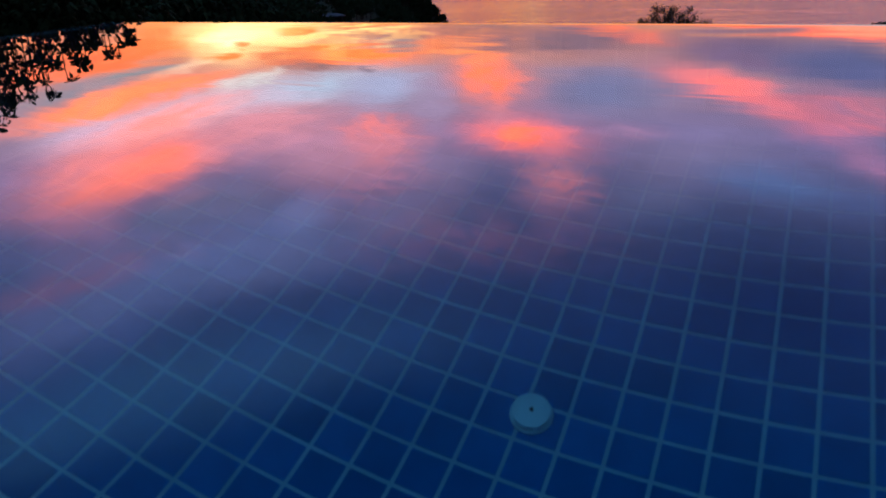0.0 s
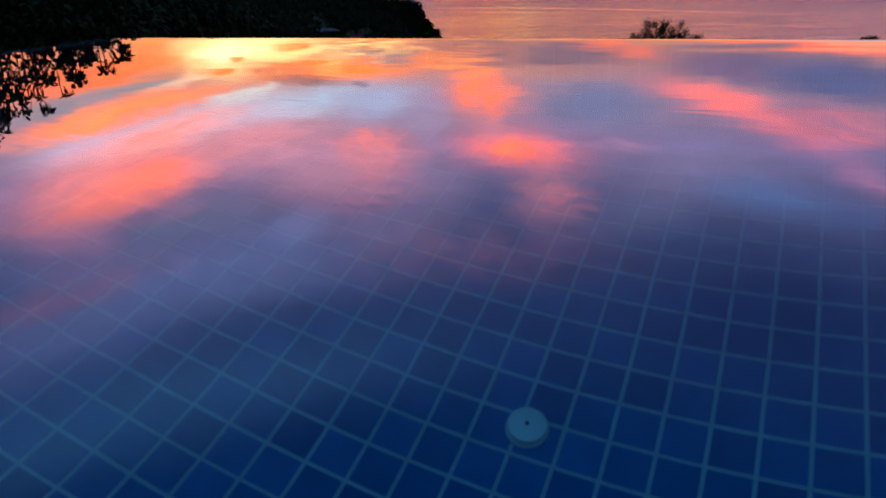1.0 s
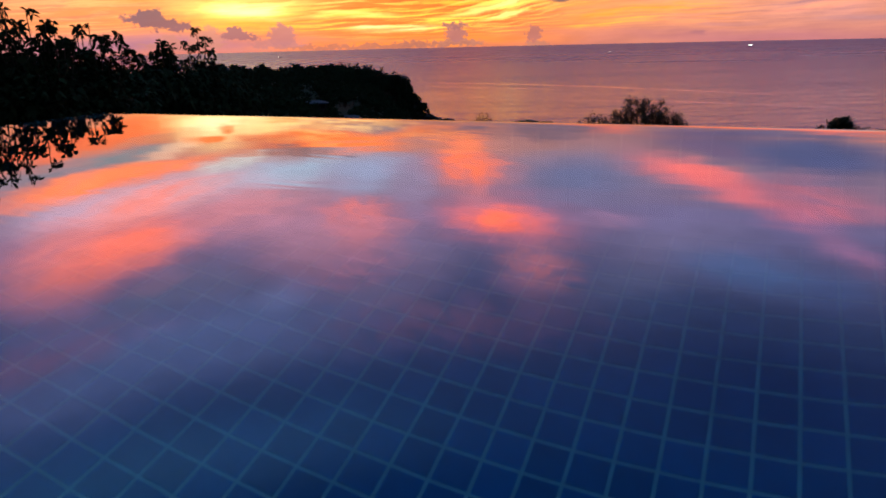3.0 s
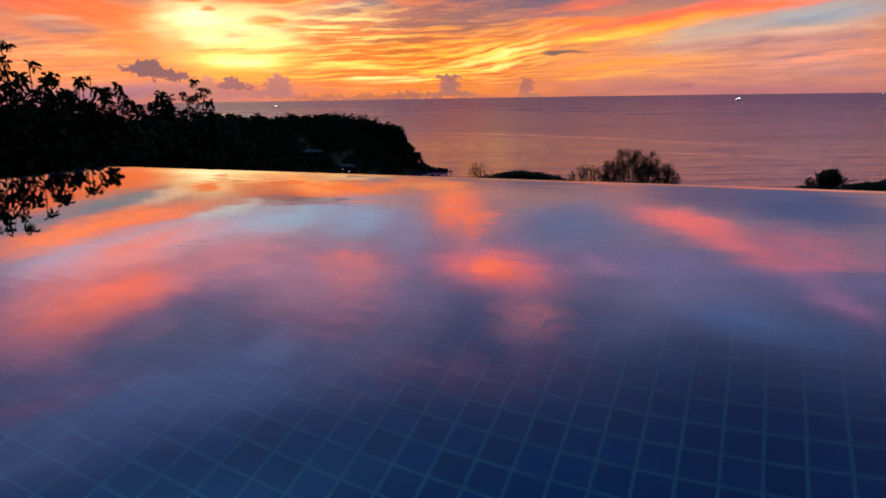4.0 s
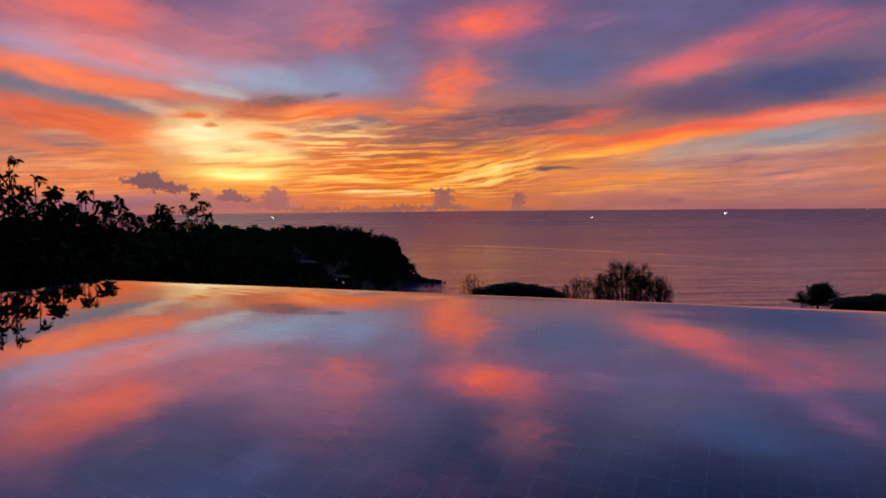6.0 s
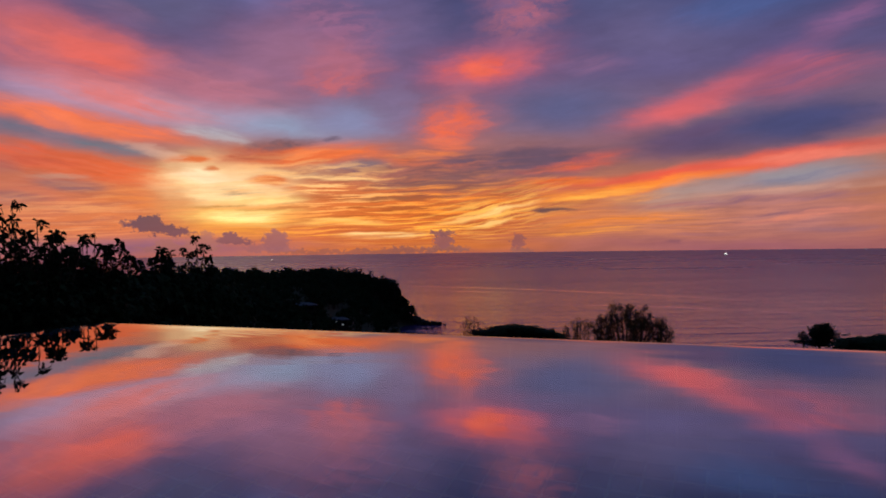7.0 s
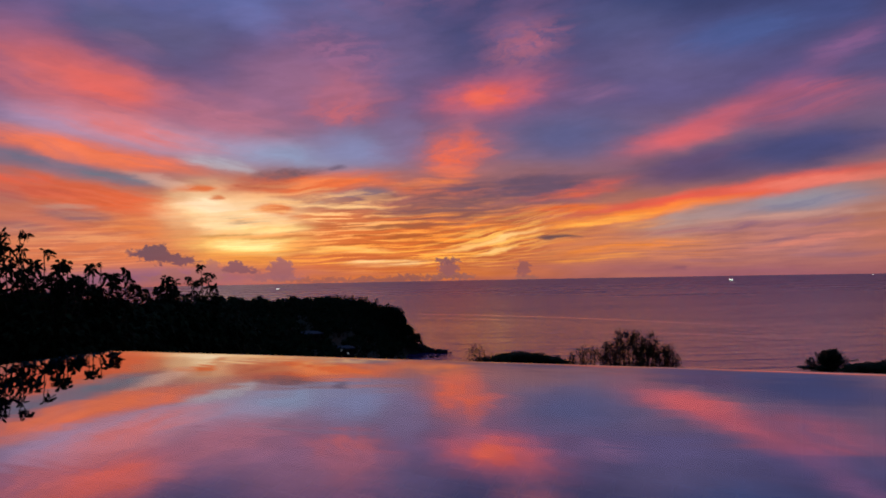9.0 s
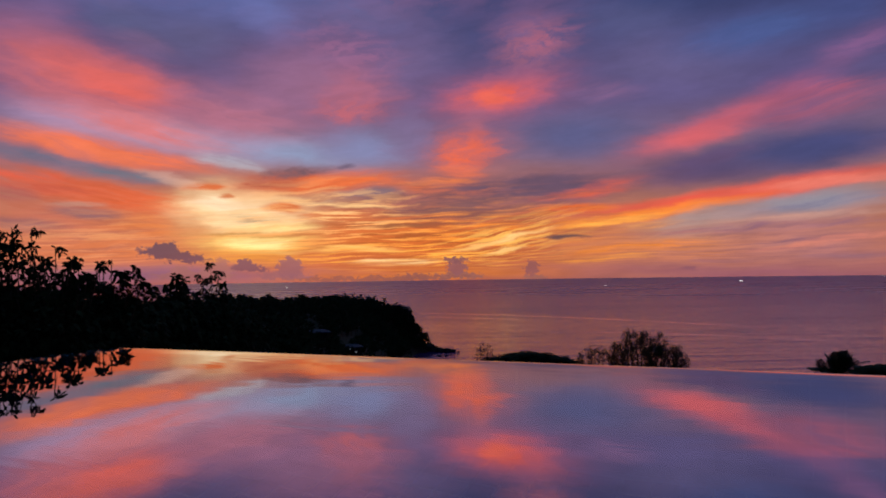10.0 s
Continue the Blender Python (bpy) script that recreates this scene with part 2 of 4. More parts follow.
# glow above the sunken sun
sheet(-13.70, 4.31, 4.96, 2.80, -1.1, "f5bf76", 0.9, 0, 0.25, 1.2)
sheet(-14.52, 4.73, 4.19, 1.86, -18.1, "ffda96*1.02", 0.85, 3, 0.15, 1.7)
sheet(-14.11, 4.48, 4.95, 1.58, -4.4, "ffe9b5*1.19", 0.75, 3, 0.2, 1.7)
sheet(-15.33, 5.42, 2.59, 0.83, -8.9, "fff5d2*1.20", 0.6, 3, 0.3, 1.7)
sheet(-12.25, 5.71, 4.46, 1.12, -15.4, "ffdeac", 0.85, 3, 0.4, 1.7)
sheet(-9.50, 5.94, 5.13, 0.66, 0.3, "fdcb8f", 0.75, 3, 0.6, 1.7)
sheet(-12.89, 2.46, 4.99, 0.84, -0.8, "ffde77*1.10", 0.95, 3, 0.3, 1.7)
sheet(-12.68, 2.51, 3.34, 0.47, -0.2, "fff1a2*1.30", 0.95, 3, 0.3, 1.7)
sheet(-11.42, 3.57, 3.37, 0.42, -0.0, "ffe796*1.12", 0.8, 3, 0.5, 1.7)
sheet(-13.31, 1.38, 5.44, 0.61, -1.3, "eda34c", 0.8, 3, 0.4, 1.7)
sheet(-13.09, 4.19, 1.92, 0.33, -7.8, "c3a57e", 0.85, 3, 0.6, 1.7)
sheet(-12.78, 3.10, 4.17, 0.21, -0.1, "bb8c50", 0.9, 3, 0.6, 1.7)
sheet(-13.40, 4.10, 1.31, 0.19, 5.6, "968874", 0.6, 3, 0.6, 1.7)
sheet(-16.93, 6.64, 1.37, 0.27, 1.3, "e06e3f", 0.95, 3, 0.5, 1.7)
sheet(-15.13, 6.01, 0.70, 0.23, 4.9, "d06e44", 0.9, 0, 0.4, 1.7)
sheet(-11.10, 5.07, 1.81, 0.47, 0.3, "e4733f", 0.9, 3, 0.6, 1.7)
sheet(-7.59, 4.50, 2.97, 0.38, 1.3, "e4733b", 0.75, 3, 0.6, 1.7)
# broken clouds over the glow
sheet(-8.64, 7.13, 7.13, 0.95, 3.4, "e86c3f", 0.95, 3, 0.3, 1.7)
sheet(-11.29, 7.29, 3.80, 0.61, 9.7, "ae554c", 0.97, 3, 0.4, 1.7)
sheet(-6.27, 7.16, 4.49, 0.57, -2.4, "f57544", 0.9, 3, 0.4, 1.7)
sheet(-9.49, 7.96, 3.20, 0.42, 5.1, "6a5367", 0.97, 9, 0.35, 1.7)
sheet(-6.00, 8.35, 0.61, 0.28, 7.3, "5e597a", 0.85, 9, 0.4, 1.7)
sheet(1.41, 6.55, 4.82, 0.77, -3.8, "e67348", 0.9, 3, 0.4, 1.7)
sheet(2.95, 6.31, 3.08, 0.38, 8.4, "f97f48", 0.8, 3, 0.6, 1.7)
sheet(1.75, 7.16, 2.41, 0.24, 0.3, "ff884c", 0.95, 3, 0.4, 1.7)
sheet(-4.32, 6.05, 3.27, 0.67, 2.0, "7f6e7e", 0.95, 3, 0.4, 1.7)
sheet(-8.01, 5.62, 2.47, 0.48, -2.8, "ae9082", 0.7, 3, 0.6, 1.7)
sheet(7.13, 6.72, 4.77, 0.48, 2.4, "5c4d6f", 0.9, 3, 0.5, 1.7)
sheet(3.25, 4.33, 2.68, 0.68, 6.6, "895e5d", 0.8, 3, 0.6, 1.7)
sheet(-0.16, 4.71, 2.56, 0.87, 7.8, "d07148", 0.6, 3, 0.5, 1.7)
sheet(13.64, 6.42, 2.91, 0.66, 11.9, "e86250", 0.95, 8, 0.35, 1.7)
sheet(10.97, 5.98, 3.18, 0.38, 6.2, "f16a44", 0.85, 8, 0.4, 1.7)
# long bands
sheet(22.30, 10.94, 6.94, 1.10, 18.0, "d46474", 0.95, 8, 0.15, 1.2)
sheet(20.21, 9.71, 3.49, 0.90, 10.3, "e46971", 0.9, 0, 0.15, 1.2)
sheet(27.96, 11.23, 6.96, 1.34, 3.7, "a25e7c", 0.9, 8, 0.3, 1.2)
sheet(29.57, 12.27, 3.37, 0.74, -3.6, "b3607e", 0.7, 8, 0.4, 1.2)
sheet(28.06, 8.46, 6.72, 1.19, 2.9, "454b80", 0.9, 0, 0.2, 1.2)
sheet(31.51, 14.94, 2.87, 0.95, 19.1, "8b6293", 0.85, 8, 0.3, 1.2)
sheet(21.35, 8.10, 3.45, 0.54, 11.2, "604d78", 0.8, 8, 0.3, 1.7)
sheet(23.02, 5.44, 13.15, 0.67, 5.7, "f15b4a", 0.98, 8, 0.12, 1.7)
sheet(28.86, 5.91, 5.61, 0.43, 2.9, "f98876", 0.85, 8, 0.2, 1.7)
sheet(16.85, 4.22, 7.82, 0.47, 7.1, "ff8f35*1.14", 0.97, 8, 0.2, 1.7)
sheet(14.15, 3.73, 4.39, 0.28, 8.0, "ffb24d*1.20", 0.95, 8, 0.3, 1.7)
sheet(10.99, 4.79, 3.70, 0.43, 1.8, "fb712f", 0.9, 8, 0.4, 1.7)
sheet(17.04, 3.51, 2.36, 0.28, 5.3, "f1a565", 0.7, 8, 0.6, 1.7)
sheet(29.00, 4.46, 5.02, 0.38, 6.0, "83849f", 0.75, 8, 0.5, 1.7)
sheet(28.27, 3.56, 5.85, 0.30, 2.6, "d0a193", 0.75, 8, 0.6, 1.7)
sheet(25.57, 2.98, 9.26, 0.35, 1.6, "986e82", 0.92, 8, 0.5, 1.7)
sheet(15.77, 1.76, 5.71, 0.42, 4.6, "f9923b", 0.95, 8, 0.4, 1.7)
sheet(13.88, 0.99, 4.10, 0.28, 2.4, "fda33f", 0.8, 3, 0.6, 1.7)
sheet(29.10, 1.92, 4.79, 0.26, 5.1, "e68c7a", 0.85, 8, 0.5, 1.7)
sheet(21.75, 0.73, 3.11, 0.18, 0.2, "9a666f", 0.9, 3, 0.4, 1.7)
sheet(30.26, 0.92, 3.29, 0.25, 0.1, "8f6a7e", 0.85, 3, 0.5, 1.7)
sheet(25.73, 1.95, 3.15, 0.18, 0.7, "966c80", 0.7, 8, 0.6, 1.7)
# fine ripples over the sea, dark then bright
ripple(0.26, 3.16, 14.94, 3.63, 0.7, "a6532f", 0.85, 5)
ripple(-23.96, 2.70, 7.04, 2.63, -1.5, "ae685f", 0.7, 5)
ripple(-23.97, 5.78, 7.06, 2.61, -2.8, "bf5741", 0.6, 7)
ripple(22.54, 1.62, 12.67, 2.25, 0.1, "8f626d", 0.5, 5)
ripple(-1.06, 3.29, 14.44, 3.00, 0.3, "ff9735*1.17", 0.9, 6)
ripple(-7.16, 4.54, 7.41, 2.39, -1.1, "ffd491*1.20", 0.8, 6)
ripple(6.18, 2.63, 5.88, 1.74, 10.0, "ffc461*1.22", 0.95, 10)
ripple(-1.09, 1.31, 8.54, 1.16, -0.8, "ffbc51*1.20", 0.95, 6)
ripple(22.54, 1.82, 12.67, 2.03, 0.0, "e8997e", 0.4, 3)
ripple(-23.96, 2.50, 7.03, 2.19, 0.3, "f9aa76", 0.6, 6)
ripple(3.16, 5.65, 8.86, 1.93, 4.5, "725161", 0.95, 5)
sheet(7.56, 6.58, 7.76, 1.24, 3.4, "644f6b", 0.9, 3, 0.5, 1.7)
sheet(1.83, 5.36, 5.34, 0.67, 4.5, "795561", 0.8, 3, 0.6, 1.7)
sheet(-2.41, 0.94, 3.02, 0.29, 1.2, "ffe09a*1.20", 0.95, 3, 0.6, 1.7)
sheet(5.96, 2.53, 3.86, 0.24, 11.8, "ffd485*1.20", 0.95, 8, 0.5, 1.7)
sheet(6.17, 1.86, 1.80, 0.24, 11.9, "ffd481*1.20", 0.8, 8, 0.5, 1.7)
sheet(-5.45, 1.98, 3.49, 0.29, -1.4, "ffcc71*1.20", 0.8, 3, 0.6, 1.7)
sheet(-6.29, 5.39, 3.49, 0.24, -2.6, "ffd491*1.20", 0.75, 3, 0.6, 1.7)
sheet(-1.97, 0.58, 5.53, 0.34, -1.8, "c76631", 0.7, 3, 0.5, 1.7)
sheet(10.69, 2.61, 1.63, 0.19, -1.3, "5e4854", 0.97, 0, 0.3, 1.7)
sheet(-2.38, 3.63, 3.03, 0.24, 1.8, "915944", 0.8, 3, 0.6, 1.7)
sheet(4.88, 3.38, 1.79, 0.24, 8.7, "8f5144", 0.7, 8, 0.6, 1.7)
sheet(19.64, 0.13, 0.52, 0.18, -0.9, "7f5965", 0.9, 0, 0.3, 1.7)
# haze over the horizon
streak(-19.23, 0.12, 15.29, 0.70, -0, "7e6080", .95, 0)
streak(0.42, -0.14, 14.50, 0.40, -0, "d87c3c", .8, 0)
streak(24.66, -0.18, 16.09, 0.73, -0, "a06472", .85, 0)
# high sheet overhead
streak(-26.81, 20.38, 11.77, 1.04, -4, "765078", .8, 4)
streak(-17.31, 21.60, 16.74, 3.40, 3, "6878b8", .8, 0)
streak(-29.98, 23.75, 13.82, 3.53, -6, "6878b8", .8, 0)
streak(-17.74, 29.66, 21.01, 3.77, 1, "5484c8", .8, 0)
streak(-31.48, 30.98, 15.92, 3.46, 3, "5088c4", .8, 0)
streak(16.78, 20.23, 6.89, 1.69, -4, "3c4c80", .7, 0)
streak(-28.81, 20.48, 7.13, 1.60, -10, "8a5c80", .5, 1)
streak(2.00, 21.50, 13.00, 2.60, 0, "86608a", .6, 4)
streak(28.00, 25.00, 17.00, 6.50, 0, "1c2250", .85, 0)
# small heaped clouds
cumulus(-18.84, 1.59, 2.85, 0.49, -8, "4c4462", 1)
cumulus(-19.41, 1.97, 1.07, 0.66, -0, "4c4462", 1)
cumulus(-13.48, 0.60, 1.64, 0.34, -6, "625068", 1)
cumulus(-13.76, 0.94, 0.61, 0.42, -1, "625068", 1)
cumulus(-17.29, 0.08, 3.53, 0.33, -1, "8e666e", .85)
cumulus(-18.26, 0.43, 1.01, 0.45, -1, "90686e", .8)
cumulus(-15.79, 0.39, 1.36, 0.75, -1, "946c70", .75)
cumulus(-15.54, 0.97, 0.64, 0.59, -1, "946c70", .75)
cumulus(-10.80, -0.05, 2.34, 0.34, -1, "8c6470", .9)
cumulus(-10.50, 0.63, 1.13, 0.86, -1, "846070", .95)
cumulus(2.62, -0.22, 2.20, 0.31, -1, "986862", .9)
cumulus(2.32, 0.44, 0.84, 0.70, -1, "906066", .95)
cumulus(2.20, 1.02, 1.14, 0.18, -1, "7a5460", .9)
cumulus(8.30, -0.38, 1.04, 0.26, -1, "a06a60", .9)
cumulus(8.15, 0.37, 0.61, 0.70, -1, "986060", .95)
cumulus(-3.53, -0.32, 8.28, 0.22, -0, "8e5e5a", .85)
cumulus(-0.90, -0.16, 1.32, 0.26, -0, "8e5e5a", .8)
air = wt.nodes.new("ShaderNodeTexSky")
air.sky_type, air.sun_disc, air.sun_elevation, air.sun_rotation = "NISHITA", False, radians(0.5), radians(-13)
glow = wnode("ShaderNodeBackground", Color=air.outputs[0], Strength=0.01)
tinted = wt.nodes.new("ShaderNodeMix")
tinted.data_type, tinted.blend_type = "RGBA", "MULTIPLY"
tinted.inputs[0].default_value, tinted.inputs[7].default_value = 1.0, (0.91, 0.815, 0.88, 1)
grain = wrange(wnoise(wmap(gentle, (2, 7, 0), 6, (3.2, 0.9, 1)), 5, 0.6).outputs["Fac"], 0.3, 0.7, 0.92, 1.08)
textured = wt.nodes.new("ShaderNodeVectorMath")
textured.operation = "SCALE"
wt.links.new(sky[0], textured.inputs[0])
wt.links.new(grain, textured.inputs["Scale"])
wt.links.new(textured.outputs["Vector"], tinted.inputs[6])
clouds = wnode("ShaderNodeBackground", Color=tinted.outputs[2], Strength=1.0)
both = wt.nodes.new("ShaderNodeAddShader")
wt.links.new(glow.outputs[0], both.inputs[0])
wt.links.new(clouds.outputs[0], both.inputs[1])
wt.links.new(both.outputs[0], wt.nodes.new("ShaderNodeOutputWorld").inputs[0])


# ---------------------------------------------------------------- materials
def material(name, base, rough=0.6, second=None, scale=4.0, bump=0.0, bump_scale=40.0, bump_depth=0.002, spread=0.0, **extra):
    """A principled surface whose colour wanders between two tones at two scales, with a fine relief."""
    m = bpy.data.materials.new(name)
    m.use_nodes = True
    t = m.node_tree
    b = t.nodes["Principled BSDF"]
    co = t.nodes.new("ShaderNodeTexCoord").outputs["Object"]

    def noise_at(s, d):
        n = t.nodes.new("ShaderNodeTexNoise")
        n.inputs["Scale"].default_value, n.inputs["Detail"].default_value = s, d
        t.links.new(co, n.inputs["Vector"])
        return n.outputs["Fac"]

    def mixed(f, a, c):
        n = t.nodes.new("ShaderNodeMix")
        n.data_type = "RGBA"
        for i, v in ((0, f), (6, a), (7, c)):
            if isinstance(v, bpy.types.NodeSocket):
                t.links.new(v, n.inputs[i])
            else:
                n.inputs[i].default_value = v
        return n.outputs[2]

    def four(c):
        return (*c, 1.0)

    second = second or tuple(c * 0.6 for c in base)
    add = t.nodes.new("ShaderNodeMath")
    add.operation, add.use_clamp = "MULTIPLY_ADD", True
    t.links.new(noise_at(scale, 4), add.inputs[0])
    add.inputs[1].default_value = 1.6
    sub = t.nodes.new("ShaderNodeMath")
    sub.operation = "MULTIPLY_ADD"
    t.links.new(noise_at(scale * 9, 3), sub.inputs[0])
    sub.inputs[1].default_value, sub.inputs[2].default_value = 0.6, -0.6
    t.links.new(sub.outputs[0], add.inputs[2])
    colour = mixed(add.outputs[0], four(base), four(second))
    if spread:
        info = t.nodes.new("ShaderNodeObjectInfo").outputs["Random"]
        isle = t.nodes.new("ShaderNodeNewGeometry").outputs["Random Per Island"]
        tot = t.nodes.new("ShaderNodeMath")
        tot.operation = "ADD"
        t.links.new(info, tot.inputs[0])
        t.links.new(isle, tot.inputs[1])
        fr = t.nodes.new("ShaderNodeMath")
        fr.operation = "FRACT"
        t.links.new(tot.outputs[0], fr.inputs[0])
        hsv = t.nodes.new("ShaderNodeHueSaturation")
        rng = t.nodes.new("ShaderNodeMapRange")
        t.links.new(fr.outputs[0], rng.inputs["Value"])
        rng.inputs["To Min"].default_value, rng.inputs["To Max"].default_value = 1 - spread, 1 + spread
        t.links.new(rng.outputs["Result"], hsv.inputs["Value"])
        t.links.new(colour, hsv.inputs["Color"])
        colour = hsv.outputs["Color"]
    t.links.new(colour, b.inputs["Base Color"])
    b.inputs["Roughness"].default_value = rough
    if bump:
        bp = t.nodes.new("ShaderNodeBump")
        bp.inputs["Strength"].default_value, bp.inputs["Distance"].default_value = bump, bump_depth
        t.links.new(noise_at(bump_scale, 5), bp.inputs["Height"])
        t.links.new(bp.outputs[0], b.inputs["Normal"])
    for key, v in extra.items():
        b.inputs[key.replace("_", " ")].default_value = v
    return m


def lamp_material(name, code, strength):
    m = bpy.data.materials.new(name)
    m.use_nodes = True
    b = m.node_tree.nodes["Principled BSDF"]
    b.inputs["Emission Color"].default_value = rgb(code)
    b.inputs["Emission Strength"].default_value = strength
    return m


def water_material(name):
    """Clear water: refraction below, a mirror above that gathers towards grazing views, slow ripples."""
    m = bpy.data.materials.new(name)
    m.use_nodes = True
    t = m.node_tree
    t.nodes.clear()
    co = t.nodes.new("ShaderNodeTexCoord").outputs["Object"]
    last = None
    for scale, size, depth in ((1.6, (1, 1.2, 1), 0.0012), (6.0, (0.7, 1.4, 1), 0.00016)):
        mp = t.nodes.new("ShaderNodeMapping")
        mp.inputs["Scale"].default_value = size
        t.links.new(co, mp.inputs["Vector"])
        n = t.nodes.new("ShaderNodeTexNoise")
        n.inputs["Scale"].default_value, n.inputs["Detail"].default_value, n.inputs["Distortion"].default_value = scale, 1.5, 0.6
        t.links.new(mp.outputs[0], n.inputs["Vector"])
        bp = t.nodes.new("ShaderNodeBump")
        bp.inputs["Strength"].default_value, bp.inputs["Distance"].default_value = 1.0, depth
        t.links.new(n.outputs["Fac"], bp.inputs["Height"])
        if last:
            t.links.new(last, bp.inputs["Normal"])
        last = bp.outputs[0]
    # small trains of ripples in a few patches
    patch = t.nodes.new("ShaderNodeTexNoise")
    patch.inputs["Scale"].default_value, patch.inputs["Detail"].default_value = 1.3, 1.0
    t.links.new(co, patch.inputs["Vector"])
    only = t.nodes.new("ShaderNodeMapRange")
    only.interpolation_type = "SMOOTHSTEP"
    t.links.new(patch.outputs["Fac"], only.inputs["Value"])
    only.inputs["From Min"].default_value, only.inputs["From Max"].default_value = 0.60, 0.76
    mp = t.nodes.new("ShaderNodeMapping")
    mp.inputs["Rotation"].default_value = (0, 0, radians(28))
    mp.inputs["Scale"].default_value = (0.25, 1.0, 1)
    t.links.new(co, mp.inputs["Vector"])
    train = t.nodes.new("ShaderNodeTexWave")
    train.bands_direction = "Y"
    train.inputs["Scale"].default_value, train.inputs["Distortion"].default_value = 5.0, 9.0
    train.inputs["Detail"].default_value, train.inputs["Detail Scale"].default_value = 2.0, 1.2
    t.links.new(mp.outputs[0], train.inputs["Vector"])
    kept = t.nodes.new("ShaderNodeMath")
    kept.operation = "MULTIPLY"
    t.links.new(train.outputs["Fac"], kept.inputs[0])
    t.links.new(only.outputs["Result"], kept.inputs[1])
    bp = t.nodes.new("ShaderNodeBump")
    bp.inputs["Strength"].default_value, bp.inputs["Distance"].default_value = 1.0, 0.00017
    t.links.new(kept.outputs[0], bp.inputs["Height"])
    t.links.new(last, bp.inputs["Normal"])
    last = bp.outputs[0]
    fr = t.nodes.new("ShaderNodeFresnel")
    fr.inputs["IOR"].default_value = 1.333
    gain = t.nodes.new("ShaderNodeMath")
    gain.operation, gain.use_clamp = "MULTIPLY_ADD", True
    gain.inputs[1].default_value, gain.inputs[2].default_value = 4.3, -0.15
    cap = t.nodes.new("ShaderNodeMath")
    cap.operation = "MINIMUM"
    cap.inputs[1].default_value = 0.92
    below = t.nodes.new("ShaderNodeBsdfRefraction")
    below.inputs["Color"].default_value = (0.52, 0.88, 0.97, 1)
    below.inputs["Roughness"].default_value, below.inputs["IOR"].default_value = 0.055, 1.333
    above = t.nodes.new("ShaderNodeBsdfGlossy")
    above.inputs["Roughness"].default_value = 0.0
    mix = t.nodes.new("ShaderNodeMixShader")
    t.links.new(fr.outputs[0], gain.inputs[0])
    t.links.new(gain.outputs[0], cap.inputs[0])
    t.links.new(cap.outputs[0], mix.inputs[0])
    t.links.new(below.outputs[0], mix.inputs[1])
    t.links.new(above.outputs[0], mix.inputs[2])
    for n in (fr, below, above):
        t.links.new(last, n.inputs["Normal"])
    t.links.new(mix.outputs[0], t.nodes.new("ShaderNodeOutputMaterial").inputs[0])
    return m


def sea_material(name):
    m = bpy.data.materials.new(name)
    m.use_nodes = True
    t = m.node_tree
    b = t.nodes["Principled BSDF"]
    b.inputs["Base Color"].default_value = (0.080, 0.034, 0.190, 1)
    b.inputs["Specular Tint"].default_value = (0.80, 0.62, 1.0, 1)
    b.inputs["IOR"].default_value = 1.333
    b.inputs["Specular IOR Level"].default_value = 0.8
    co = t.nodes.new("ShaderNodeTexCoord").outputs["Object"]
    last = None
    for scale, size, depth in ((0.004, (0.5, 2.2, 1), 1.6), (0.05, (0.13, 1.0, 1), 1.9), (0.13, (0.2, 1.0, 1), 0.8), (0.9, (0.6, 1.4, 1), 0.16)):
        mp = t.nodes.new("ShaderNodeMapping")
        mp.inputs["Scale"].default_value = size
        t.links.new(co, mp.inputs["Vector"])
        n = t.nodes.new("ShaderNodeTexNoise")
        n.inputs["Scale"].default_value, n.inputs["Detail"].default_value, n.inputs["Distortion"].default_value = scale, 4, 0.5
        t.links.new(mp.outputs[0], n.inputs["Vector"])
        if scale == 0.004:      # smooth slicks and rougher water
            out = t.nodes.new("ShaderNodeVectorMath")       # sheltered water inshore, a breeze farther out
            out.operation = "LENGTH"
            t.links.new(co, out.inputs[0])
            ease = t.nodes.new("ShaderNodeMath")
            ease.operation, ease.inputs[0].default_value = "DIVIDE", -95.0
            t.links.new(out.outputs["Value"], ease.inputs[1])
            lift = t.nodes.new("ShaderNodeMath")
            lift.operation, lift.inputs[1].default_value = "ADD", 0.25
            t.links.new(ease.outputs[0], lift.inputs[0])
            s = t.nodes.new("ShaderNodeMath")
            s.operation, s.use_clamp = "MULTIPLY_ADD", True
            t.links.new(n.outputs["Fac"], s.inputs[0])
            s.inputs[1].default_value = 0.14
            t.links.new(lift.outputs[0], s.inputs[2])
            t.links.new(s.outputs[0], b.inputs["Roughness"])
            continue
        bp = t.nodes.new("ShaderNodeBump")
        bp.inputs["Strength"].default_value, bp.inputs["Distance"].default_value = 1.0, depth
        t.links.new(n.outputs["Fac"], bp.inputs["Height"])
        if last:
            t.links.new(last, bp.inputs["Normal"])
        last = bp.outputs[0]
    t.links.new(last, b.inputs["Normal"])
    return m


